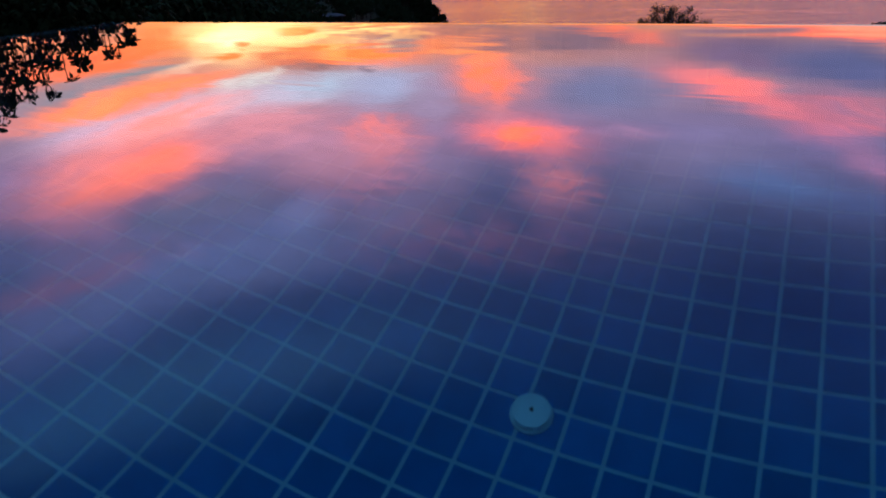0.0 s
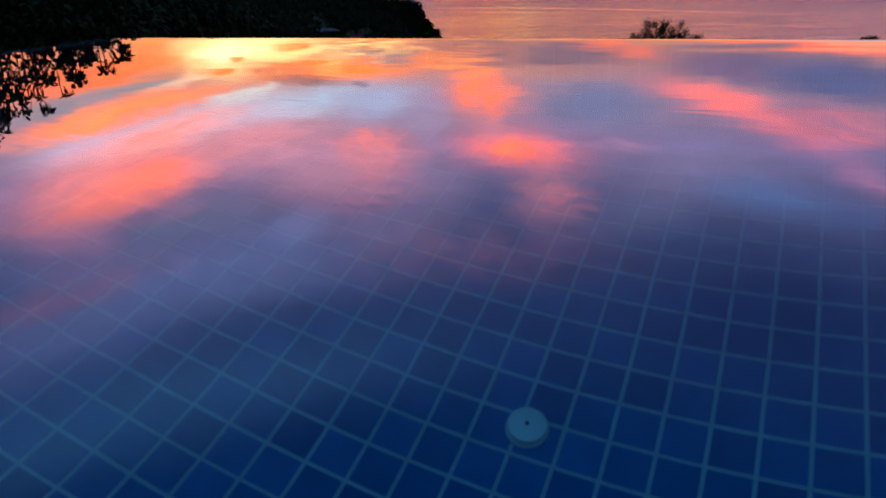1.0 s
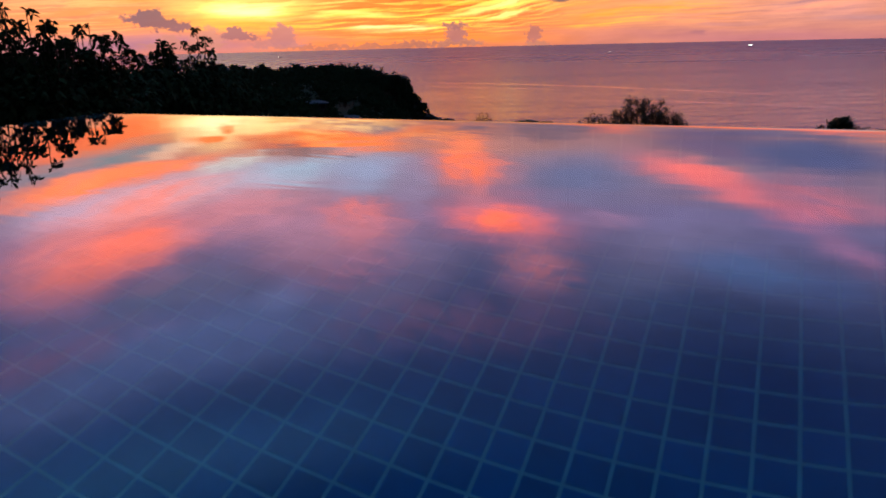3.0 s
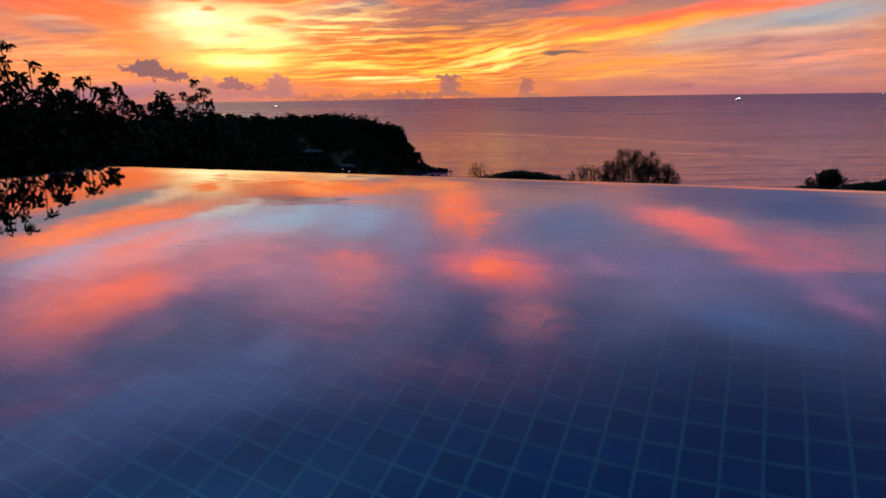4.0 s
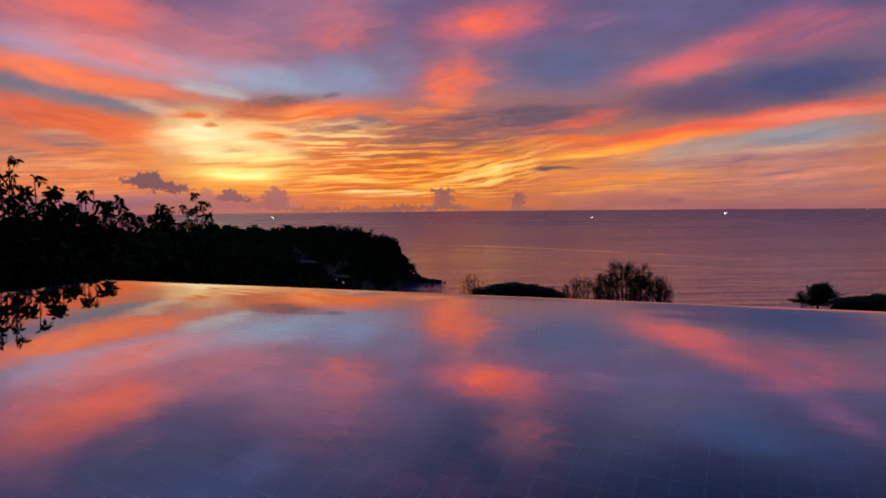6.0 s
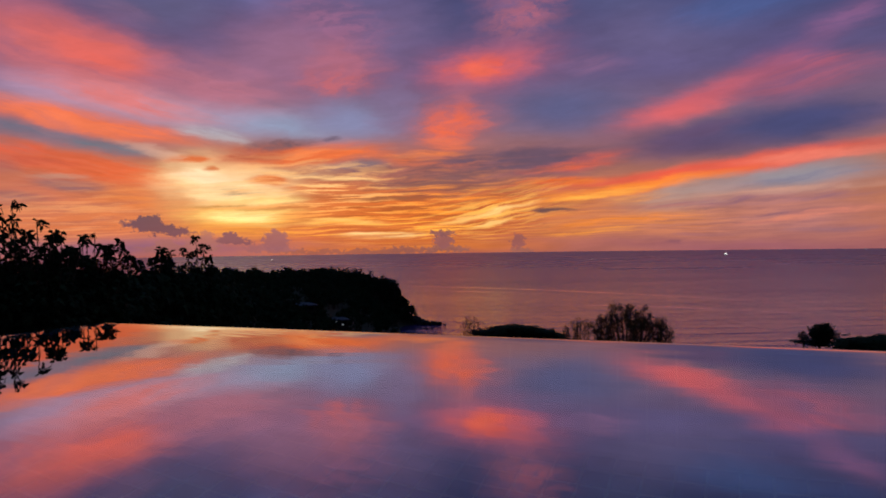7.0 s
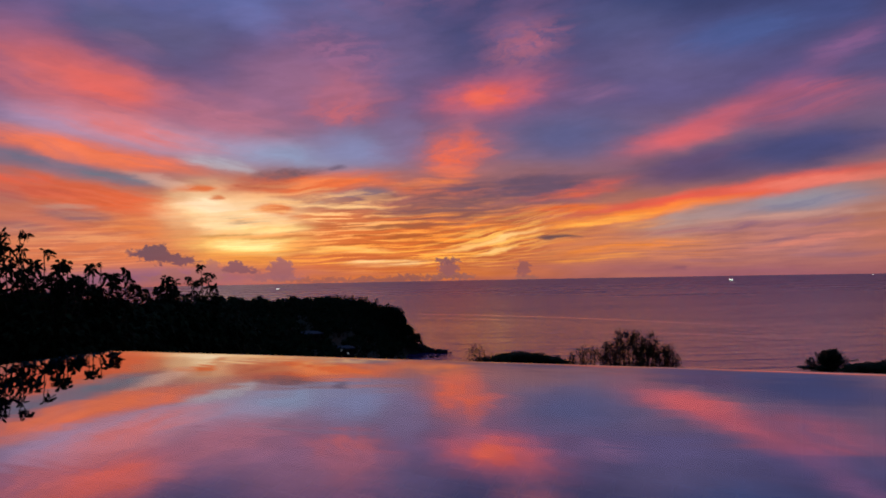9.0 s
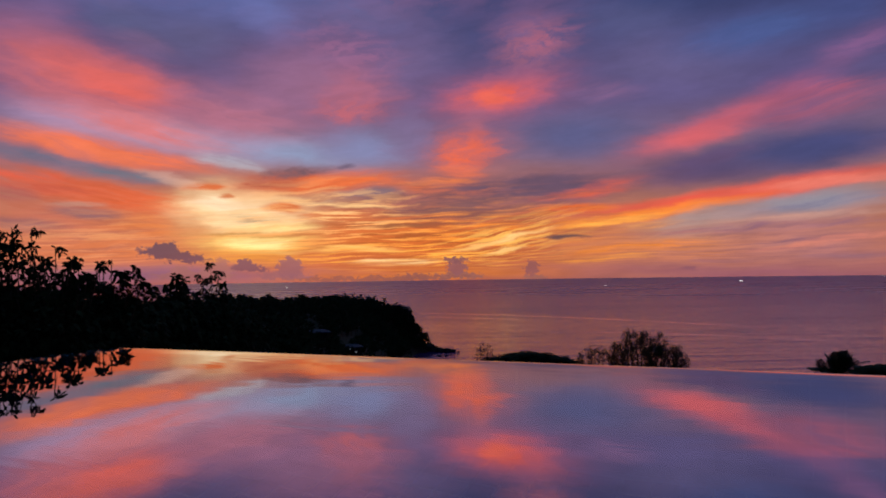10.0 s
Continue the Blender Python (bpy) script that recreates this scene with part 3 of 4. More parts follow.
M_TILE = material("blue_pool_tile", (0.010, 0.18, 0.47), 0.3, (0.008, 0.14, 0.38), 9.0, 0.3, 60, 0.001, 0.16, Specular_IOR_Level=0.06)
M_GROUT = material("pale_grout", (0.46, 0.60, 0.70), 0.85, (0.33, 0.45, 0.54), 3.0, 0.4, 200, 0.002, Specular_IOR_Level=0.06)
M_WATER = water_material("pool_water")
M_SEA = sea_material("sea_water")
# pale metal: the sheen of the swell lines is put into this colour
M_SWELL_SHEEN = material("swell_sheen_metal", (0.70, 0.52, 0.60), 0.14, (0.5, 0.36, 0.42), 0.02, Metallic=1.0)
M_SOIL = material("hillside_soil", (0.07, 0.06, 0.035), 0.95, (0.03, 0.045, 0.018), 0.12, 0.6, 1.5, 0.2)
M_LEAF = material("leaf_green", (0.030, 0.050, 0.018), 0.85, (0.020, 0.036, 0.014), 2.0, spread=0.35, Specular_IOR_Level=0.15)
M_FOREST = material("forest_green", (0.028, 0.045, 0.016), 0.8, (0.018, 0.030, 0.011), 0.1, spread=0.35, Specular_IOR_Level=0.1)
M_FROND = material("palm_green", (0.035, 0.055, 0.020), 0.5, (0.024, 0.040, 0.014), 1.0, spread=0.3)
M_BARK = material("bark_brown", (0.10, 0.075, 0.05), 0.9, (0.05, 0.038, 0.028), 6.0, 0.8, 60, 0.01)
M_PLASTIC = material("white_plastic", (0.84, 0.88, 0.88), 0.4, (0.72, 0.78, 0.78), 14.0, 0.1, 150, 0.001)
M_DARK = material("dark_screw", (0.05, 0.05, 0.05), 0.4, (0.03, 0.03, 0.03), 40.0)
M_ROCK = material("wet_rock", (0.045, 0.038, 0.034), 0.9, (0.025, 0.022, 0.02), 0.35, 0.9, 1.2, 0.4)
M_ROOF = material("blue_grey_roof", (0.07, 0.07, 0.11), 0.7, (0.05, 0.05, 0.08), 0.5, 0.3, 3, 0.05)
M_WALL = material("pale_render", (0.05, 0.047, 0.046), 0.85, (0.035, 0.033, 0.032), 0.4, 0.3, 8, 0.02)
M_STONE = material("grey_deck_stone", (0.25, 0.24, 0.22), 0.8, (0.17, 0.16, 0.15), 2.0, 0.5, 30, 0.004)
M_HULL = material("boat_hull", (0.10, 0.10, 0.12), 0.5, (0.06, 0.06, 0.08), 0.6)
M_BOATLIGHT = lamp_material("boat_lamp", "f4fff4", 5.0)
M_HOUSELIGHT = lamp_material("house_lamp", "dfe8ff", 0.25)
M_GLASS = material("dark_window", (0.03, 0.03, 0.035), 0.1, (0.02, 0.02, 0.025), 1.0)


# ---------------------------------------------------------------- mesh helpers
def mesh_of(name, verts, faces, mat, smooth=False):
    me = bpy.data.meshes.new(name)
    me.from_pydata([tuple(map(float, v)) for v in verts], [], [tuple(map(int, f)) for f in faces])
    me.materials.append(mat)
    if smooth:
        me.shade_smooth()
    me.update()
    return me


def from_bm(name, bm, mat, smooth=False):
    me = bpy.data.meshes.new(name)
    bm.normal_update()
    bm.to_mesh(me)
    bm.free()
    me.materials.append(mat)
    if smooth:
        me.shade_smooth()
    return me


def part(name, data, mat, parent, label="", smooth=False):
    me = data if isinstance(data, bpy.types.Mesh) else from_bm(name, data, mat, smooth)
    ob = new(name, me)
    ob.parent = parent
    if label:
        ob["label"] = label
    return ob


def box(bm, x0, x1, y0, y1, z0, z1, bevel=0.0):
    g = bmesh.ops.create_cube(bm, size=1.0)
    for v in g["verts"]:
        v.co = Vector((x0 + (v.co.x + 0.5) * (x1 - x0), y0 + (v.co.y + 0.5) * (y1 - y0), z0 + (v.co.z + 0.5) * (z1 - z0)))
    if bevel:
        es = list({e for v in g["verts"] for e in v.link_edges})
        bmesh.ops.bevel(bm, geom=es, offset=bevel, segments=2, affect="EDGES")
    return bm


def lathe(bm, profile, steps=32):
    """A turned form about z from (radius, height) pairs."""
    rings = []
    for r, z in profile:
        rings.append([bm.verts.new((r * math.cos(2 * math.pi * k / steps), r * math.sin(2 * math.pi * k / steps), z)) for k in range(steps)])
    for a, b in zip(rings, rings[1:]):
        for k in range(steps):
            bm.faces.new((a[k], a[(k + 1) % steps], b[(k + 1) % steps], b[k]))
    bm.faces.new(rings[-1])
    bm.faces.new(rings[0][::-1])
    return bm


def tube(verts, faces, points, radii, sides=6):
    """A tapered tube along points, added to the lists."""
    start = len(verts)
    n = len(points)
    for i, p in enumerate(points):
        p = Vector(p)
        d = (Vector(points[min(i + 1, n - 1)]) - Vector(points[max(i - 1, 0)])).normalized()
        a = d.orthogonal().normalized()
        b = d.cross(a)
        for k in range(sides):
            w = 2 * math.pi * k / sides
            verts.append(p + (a * math.cos(w) + b * math.sin(w)) * radii[i])
    for i in range(n - 1):
        for k in range(sides):
            s, e = start + i * sides, start + (i + 1) * sides
            faces.append((s + k, s + (k + 1) % sides, e + (k + 1) % sides, e + k))
    faces.append(tuple(start + (n - 1) * sides + k for k in range(sides)))


def leaf(verts, faces, at, way, side, length, width, sag=0.25):
    """A pointed leaf folded along its rib, bending down to its tip."""
    s = len(verts)
    way, side = way.normalized(), side.normalized()
    up = side.cross(way)
    down = Vector((0, 0, -1)) * length * sag
    m1 = at + way * length * 0.4 + down * 0.25
    m2 = at + way * length * 0.75 + down * 0.6
    tip = at + way * length + down
    verts += [at, m1 + side * width * 0.5 + up * width * 0.12, m1 - side * width * 0.5 + up * width * 0.12,
              m2 + side * width * 0.38, m2 - side * width * 0.38, tip]
    faces += [(s, s + 1, s + 2), (s + 1, s + 3, s + 4, s + 2), (s + 3, s + 5, s + 4)]


def spot(az, dist, z):
    """A place by its bearing (degrees from +y towards +x), distance and height."""
    return Vector((dist * math.sin(radians(az)), dist * math.cos(radians(az)), z))


# ---------------------------------------------------------------- hillside, headland and sea
SEA = -45.0
RIDGE = [(-25, 60, -7.5, 30), (-20, 120, -9.0, 40), (-14.5, 250, -12.5, 45), (-7, 410, -17.5, 34), (-1.9, 434, -22.5, 12), (-0.5, 436, -38.0, 9)]


def ground_height(x, y):
    d = math.hypot(x, max(y, 0.0))
    z = -1.95 - 0.19 * d if d < 235 else -46.6 - 0.02 * (d - 235)
    pts = [(spot(a, r, 0), c, s) for a, r, c, s in RIDGE]
    best = -99.0
    p = Vector((x, y, 0))
    for (a, ca, sa), (b, cb, sb) in zip(pts, pts[1:]):
        ab = b - a
        t = max(0.0, min(1.0, (p - a).dot(ab) / ab.length_squared))
        dist = (p - (a + ab * t)).length
        c, s = ca + (cb - ca) * t, sa + (sb - sa) * t
        best = max(best, -52 + (c + 52) * math.exp(-(dist / s) ** 2))
    return max(z, best) + (0.9 * noise.noise((x * 0.05, y * 0.05, 0)) if d > 30 else 0.0)


def build_ground():
    def axis(lo, hi, n, p):
        t = np.linspace(-1, 1, n)
        return np.where(t < 0, lo * np.abs(t) ** p, hi * np.abs(t) ** p)
    xs, ys = axis(-420, 420, 151, 1.7), axis(-120, 620, 151, 1.6)
    verts = [(x, y, ground_height(x, y)) for y in ys for x in xs]
    n = len(xs)
    faces = [(j * n + i, j * n + i + 1, (j + 1) * n + i + 1, (j + 1) * n + i) for j in range(len(ys) - 1) for i in range(n - 1)]
    ob = new("ground", mesh_of("ground", verts, faces, M_SOIL, True))
    tagged(ob, "dark steep hillside falling from the pool to the sea", "hillside", kind="structure")


build_ground()
bm = bmesh.new()
bmesh.ops.create_circle(bm, cap_ends=True, radius=4900, segments=256)
sea = new("sea", from_bm("sea", bm, M_SEA))
sea.location = (0, 0, SEA)
tagged(sea, "calm sea with a violet and pink evening sheen", "sea", kind="structure")


def swell_sheen(a, b, bow, wide, label):
    """A flat metallic strip imitating a swell's sheen, from one bearing and distance to another."""
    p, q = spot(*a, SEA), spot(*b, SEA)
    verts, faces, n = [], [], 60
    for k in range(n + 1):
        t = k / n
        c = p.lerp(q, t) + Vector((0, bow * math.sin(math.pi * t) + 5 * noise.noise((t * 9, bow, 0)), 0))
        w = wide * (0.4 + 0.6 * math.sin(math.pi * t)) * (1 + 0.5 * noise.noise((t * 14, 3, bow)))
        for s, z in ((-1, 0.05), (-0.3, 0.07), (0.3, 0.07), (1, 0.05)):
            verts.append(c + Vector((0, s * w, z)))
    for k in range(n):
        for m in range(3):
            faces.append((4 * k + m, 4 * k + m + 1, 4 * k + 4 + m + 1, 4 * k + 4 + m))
    ob = new("swell", mesh_of("swell", verts, faces, M_SWELL_SHEEN, True))
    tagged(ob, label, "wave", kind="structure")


swell_sheen((-0.7, 848), (25.0, 622), 34, 4.0, "long pale sheen strip along a swell on the sea")
swell_sheen((-0.9, 775), (12.0, 672), 8, 2.5, "faint pale sheen strip along a swell on the sea")
swell_sheen((9.0, 560), (33.0, 500), 30, 2.0, "faint pale sheen strip along a swell on the sea")

# ---------------------------------------------------------------- pool
POOL = pose(-1.6371, 3.8238, 0, 0, 0, -24.917)      # far corner of the pool, x along the overflow edge, y outwards
LONG, WIDE, DEEP = 8.6, 3.35, 1.305
GX, GY = 0.0333, -0.0100                            # first joints of the tile grid
STEP, JOINT = 0.1, 0.0095


def tile_mesh(w, d, name="tile"):
    bm = bmesh.new()
    b, h = 0.002, 0.0015
    lo = [bm.verts.new((sx * w / 2, sy * d / 2, 0)) for sx, sy in ((-1, -1), (1, -1), (1, 1), (-1, 1))]
    mid = [bm.verts.new((sx * w / 2, sy * d / 2, h - 0.0006)) for sx, sy in ((-1, -1), (1, -1), (1, 1), (-1, 1))]
    hi = [bm.verts.new((sx * (w / 2 - b), sy * (d / 2 - b), h)) for sx, sy in ((-1, -1), (1, -1), (1, 1), (-1, 1))]
    for a, c in ((lo, mid), (mid, hi)):
        for k in range(4):
            bm.faces.new((a[k], a[(k + 1) % 4], c[(k + 1) % 4], c[k]))
    bm.faces.new(hi)
    return from_bm(name, bm, M_TILE)


def joined_tiles(cells, name, parent, label):
    """Many tiles as one mesh; each cell is its centre, two half-axes and the outward normal."""
    verts, faces = [], []
    for c, a, b, n in cells:
        s = len(verts)
        for f, h in ((1.0, 0.0), (1.0, 0.0009), (0.96, 0.0015)):
            verts += [c + a * f * sx + b * f * sy + n * h for sx, sy in ((-1, -1), (1, -1), (1, 1), (-1, 1))]
        for r in (0, 4):
            faces += [(s + r + k, s + r + (k + 1) % 4, s + r + 4 + (k + 1) % 4, s + r + 4 + k) for k in range(4)]
        faces.append((s + 8, s + 9, s + 10, s + 11))
    ob = part(name, mesh_of(name, verts, faces, M_TILE), M_TILE, parent, label)
    ob["kind"] = "stuff"


def build_pool():
    # shell: slab and four walls of pale grout that carry the tiles
    def shell(name, dims, label, cat):
        bm = bmesh.new()
        box(bm, *dims)
        ob = new(name, from_bm(name, bm, M_GROUT))
        ob.matrix_world = POOL
        return tagged(ob, label, cat, kind="structure")
    t = 0.18
    floor = shell("pool_floor", (t, LONG - t, -WIDE, -t, -DEEP - 0.15, -DEEP), "pool floor of square blue tiles with pale joints", "pool floor")
    north = shell("pool_wall_north", (0, LONG, -t, 0, -4.5, -0.004), "overflow wall of the pool, clad in blue tiles", "pool wall")
    west = shell("pool_wall_west", (0, t, -WIDE, -t, -4.0, -0.004), "side overflow wall of the pool, clad in blue tiles", "pool wall")
    east = shell("pool_wall_east", (LONG - t, LONG, -WIDE, -t, -4.5, 0.02), "end wall of the pool, clad in blue tiles", "pool wall")
    south = shell("pool_wall_south", (0, LONG, -WIDE - t, -WIDE, -3.5, 0.02), "near wall of the pool, clad in blue tiles", "pool wall")
    half = (STEP - JOINT) / 2
    # floor tiles: a stretch as single pieces, the rest joined
    one = tile_mesh(2 * half, 2 * half)
    rest = []
    X, Y = Vector((1, 0, 0)), Vector((0, 1, 0))
    for i in range(int(LONG / STEP)):
        for j in range(int(WIDE / STEP)):
            x, y = GX + (i + 0.5) * STEP, GY - (j + 0.5) * STEP
            if x + half > LONG - t or x - half < t or y + half > -t or y - half < -WIDE:
                continue
            if 1.9 < x < 3.95 and -2.2 < y < -0.75:
                ob = part("tile", one, M_TILE, floor)
                ob.location = (x, y, -DEEP)
                ob.rotation_euler = (radians(random.uniform(-0.3, 0.3) / 4), radians(random.uniform(-0.3, 0.3) / 4), radians(random.choice((0, 90, 180, 270)) + random.uniform(-0.3, 0.3)))
            else:
                rest.append((Vector((x, y, -DEEP)), X * half, Y * half, Vector((0, 0, 1))))
    joined_tiles(rest, "outer_tiles", floor, "square blue tiles with pale joints")
    Z = Vector((0, 0, 1))
    rows = [(-0.06 - k * STEP) for k in range(12)]
    for wall, cells in (
        (north, [(Vector((GX + (i + 0.5) * STEP, -t, z)), X * half, Z * half, -Y) for i in range(2, 83) for z in rows]),
        (west, [(Vector((t, GY - (j + 0.5) * STEP, z)), -Y * half, Z * half, X) for j in range(2, 33) for z in rows]),
        (east, [(Vector((LONG - t, GY - (j + 0.5) * STEP, z)), Y * half, Z * half, -X) for j in range(2, 33) for z in rows]),
        (south, [(Vector((GX + (i + 0.5) * STEP, -WIDE, z)), -X * half, Z * half, Y) for i in range(2, 83) for z in rows]),
    ):
        joined_tiles(cells, "wall_tiles", wall, "square blue tiles with pale joints")
    # water: brim-full, running over the far and the side edge in a thin rounded lip
    prof = [(-0.12, 0.0), (-0.07, 0.0), (-0.03, -0.0002), (-0.008, -0.0008), (0.001, -0.0025), (0.005, -0.008), (0.006, -0.03)]
    verts, faces = [], []
    xs = [-p for p, _ in prof[::-1]] + list(np.linspace(0.4, LONG, 20))
    zs = [z for _, z in prof[::-1]] + [0.0] * 20
    ys = list(np.linspace(-WIDE, -0.4, 10)) + [p for p, _ in prof]
    zy = [0.0] * 10 + [z for _, z in prof]
    for y, b in zip(ys, zy):
        for x, a in zip(xs, zs):
            verts.append((x, y, min(a, b)))
    n = len(xs)
    faces = [(j * n + i, j * n + i + 1, (j + 1) * n + i + 1, (j + 1) * n + i) for j in range(len(ys) - 1) for i in range(n - 1)]
    w = new("water", mesh_of("water", verts, faces, M_WATER, True))
    w.matrix_world = POOL
    w.visible_shadow = False
    tagged(w, "still clear pool water mirroring the sunset sky", "water", kind="structure")
    # deck behind the pool, plain
    bm = bmesh.new()
    box(bm, -2.5, LONG + 2.5, -WIDE - 4.0, -WIDE - t, -3.2, 0.05, 0.01)
    ob = new("deck", from_bm("deck", bm, M_STONE))
    ob.matrix_world = POOL
    tagged(ob, "plain grey stone deck beside the pool", "deck", kind="structure")


# ---------------------------------------------------------------- floor fitting in the pool
def build_inlet(x, y):
    base = new("floor_inlet")
    base.location = (x, y, -DEEP + 0.0015)
    tagged(base, "round white plastic floor inlet on the pool tiles", "pool inlet")
    part("flange", lathe(bmesh.new(), [(0.050, 0.0), (0.050, 0.003), (0.047, 0.006), (0.040, 0.007), (0.036, 0.007)], 40), M_PLASTIC, base, smooth=False)
    cap = part("cap", lathe(bmesh.new(), [(0.030, 0.006), (0.030, 0.009), (0.044, 0.010), (0.0455, 0.012), (0.044, 0.015), (0.028, 0.0175), (0.008, 0.018)], 40), M_PLASTIC, base, "slightly domed white cap", smooth=False)
    part("screw", lathe(bmesh.new(), [(0.005, 0.0175), (0.005, 0.0195), (0.0035, 0.0205)], 16), M_DARK, cap, "small dark centre screw")
    for k in range(3):
        a = 2 * math.pi * k / 3 + 0.6
        bm = bmesh.new()
        box(bm, 0.032, 0.046, -0.004, 0.004, 0.006, 0.012, 0.0005)
        bmesh.ops.rotate(bm, verts=bm.verts, cent=(0, 0, 0), matrix=Matrix.Rotation(a, 3, "Z"))
        part("spacer", bm, M_PLASTIC, base)


# ---------------------------------------------------------------- plants
def leafy_shrub(name, base, tops, label, body, leaf_len=0.068, seed=1, dense=900):
    """A shrub: stems from the foot to each shoot tip, drooping leaves in tufts, and a dense leafy body.
    tops: world shoot tips; body: (centre, radii) of the dense foliage."""
    rnd = random.Random(seed)
    root = new(name)
    root.location = base
    tagged(root, label, "shrub")
    base = Vector(base)
    wv, wf, lv, lf = [], [], [], []
    centre, radii = body
    fork = base.lerp(centre, 0.45)
    tube(wv, wf, [Vector((0, 0, -0.2)), (fork - base) * 0.5, fork - base], [0.05, 0.042, 0.035], 8)

    def tuft(at, way, count, size):
        for _ in range(count):
            d = Vector((rnd.gauss(0, 1), rnd.gauss(0, 1), rnd.gauss(-0.1, 0.5))).normalized()
            d = (d + way * 0.35).normalized()
            side = d.cross(Vector((rnd.gauss(0, .3), rnd.gauss(0, .3), 1))).normalized()
            ln = size * rnd.uniform(0.6, 1.2)
            leaf(lv, lf, at - way * rnd.uniform(0, 0.05), d, side, ln, ln * rnd.uniform(0.38, 0.52), rnd.uniform(0.3, 1.0))

    def arch(a, b, size):
        """A shoot that bends over at its tip, with leaves hanging in rows from its upper half."""
        a, b = a - base, b - base
        out = Vector((rnd.gauss(0, 1), rnd.gauss(0, 1), 0)).normalized()
        bow = size * 1.3
        top = b + out * bow * 0.3
        pts = [a, a.lerp(b, .4) + out * bow * -.2, a.lerp(b, .75), b, top + Vector((0, 0, -bow * .12)), top + out * bow * .5 + Vector((0, 0, -bow * .55))]
        tube(wv, wf, pts, [.009, .007, .005, .004, .003, .002], 5)
        for k in range(0, 5):
            for m in range(4):
                p = pts[k].lerp(pts[k + 1], (m + rnd.random()) / 4)
                for s in (-1, 1):
                    side = out.cross(Vector((0, 0, 1))) * s
                    d = (side * rnd.uniform(.3, 1.0) + out * rnd.uniform(-.5, .8) + Vector((0, 0, rnd.uniform(-1.0, .55)))).normalized()
                    ln = size * rnd.uniform(.7, 1.2)
                    leaf(lv, lf, p, d, d.cross(out + Vector((.1, .2, .3))), ln, ln * rnd.uniform(.3, .42), rnd.uniform(.1, .5))

    for tip in tops:
        tip = Vector(tip)
        start = fork.lerp(Vector((tip.x, tip.y, centre.z)), 0.6)
        tube(wv, wf, [fork - base, start - base], [0.028, 0.014], 6)
        arch(start, tip, leaf_len)
        for _ in range(4):
            q = tip + Vector((rnd.uniform(-.15, .15), rnd.uniform(-.15, .15), rnd.uniform(-.32, -.1)))
            arch(start.lerp(tip, .45), q, leaf_len)
    for _ in range(dense):
        d = Vector((rnd.gauss(0, 1), rnd.gauss(0, 1), rnd.gauss(0, 1))).normalized() * (rnd.random() ** 0.4)
        p = centre + Vector((d.x * radii[0], d.y * radii[1], d.z * radii[2])) - base
        tuft(p, d.normalized(), 4, leaf_len * 1.15)
    part("trunk", mesh_of("trunk", wv, wf, M_BARK), M_BARK, root)
    part("crown", mesh_of("crown", lv, lf, M_LEAF), M_LEAF, root)
    return root


def clump_crown(rnd, radius, tall, count, size, verts, faces, centre, lobe_count=7, zone=(-.2, .75), core=.6, lobe=(.35, .65)):
    """Leaf clumps scattered in an uneven crown."""
    lobes = [(Vector((rnd.uniform(-.6, .6) * radius, rnd.uniform(-.6, .6) * radius, rnd.uniform(*zone) * tall)), rnd.uniform(*lobe)) for _ in range(lobe_count)]
    for _ in range(count):
        c, s = rnd.choice(lobes)
        d = Vector((rnd.gauss(0, 1), rnd.gauss(0, 1), rnd.gauss(0.15, 1))).normalized() * rnd.uniform(core, 1.0)
        p = centre + c + Vector((d.x * radius * s, d.y * radius * s, d.z * tall * s))
        a = Vector((rnd.gauss(0, 1), rnd.gauss(0, 1), rnd.gauss(0, .6))).normalized()
        b = a.orthogonal().normalized()
        z = size * rnd.uniform(.6, 1.4)
        k = len(verts)
        verts += [p + a * z, p + b * z * .7, p - a * z * .9, p - b * z * .6]
        faces.append((k, k + 1, k + 2, k + 3))


def fan_tree(name, base, tips, label, spread_leaf=0.10, seed=3, fine=62, stout=1.0, loose=0.3):
    """A many-stemmed tree whose stems fan upwards, each a plume of fine leaves on steep twigs."""
    rnd = random.Random(seed)
    root = new(name)
    root.location = base
    tagged(root, label, "tree")
    base = Vector(base)
    wv, wf, lv, lf = [], [], [], []
    for tip in tips:
        tip = Vector(tip) - base
        low = Vector((tip.x * 0.35, tip.y * 0.35, tip.z * 0.45))
        mid = Vector((tip.x * 0.78, tip.y * 0.78, tip.z * 0.78))
        tube(wv, wf, [Vector((0, 0, -0.3)), low, mid, tip], [0.10 * stout, 0.06 * stout, 0.035 * stout, 0.01], 6)
        along = (tip - low).normalized()
        for k in range(26):
            t = rnd.uniform(0.1, 1.0)
            p = low.lerp(mid, t * 2) if t < .5 else mid.lerp(tip, t * 2 - 1)
            w = (along + Vector((rnd.gauss(0, loose), rnd.gauss(0, loose), rnd.gauss(0, loose * .6)))).normalized()
            q = p + w * rnd.uniform(.3, .6) * (1.2 - t * .6)
            tube(wv, wf, [p, q], [0.014 * stout, 0.005], 4)
            for _ in range(fine):
                r = p.lerp(q, rnd.random()) + Vector((rnd.gauss(0, .10), rnd.gauss(0, .10), rnd.gauss(0, .10)))
                d = (w + Vector((rnd.gauss(0, .6), rnd.gauss(0, .6), rnd.gauss(0, .4)))).normalized()
                leaf(lv, lf, r, d, d.orthogonal(), spread_leaf * rnd.uniform(.7, 1.3), spread_leaf * .35, 0.1)
    part("trunk", mesh_of("trunk", wv, wf, M_BARK), M_BARK, root)
    part("crown", mesh_of("crown", lv, lf, M_LEAF), M_LEAF, root)
    return root


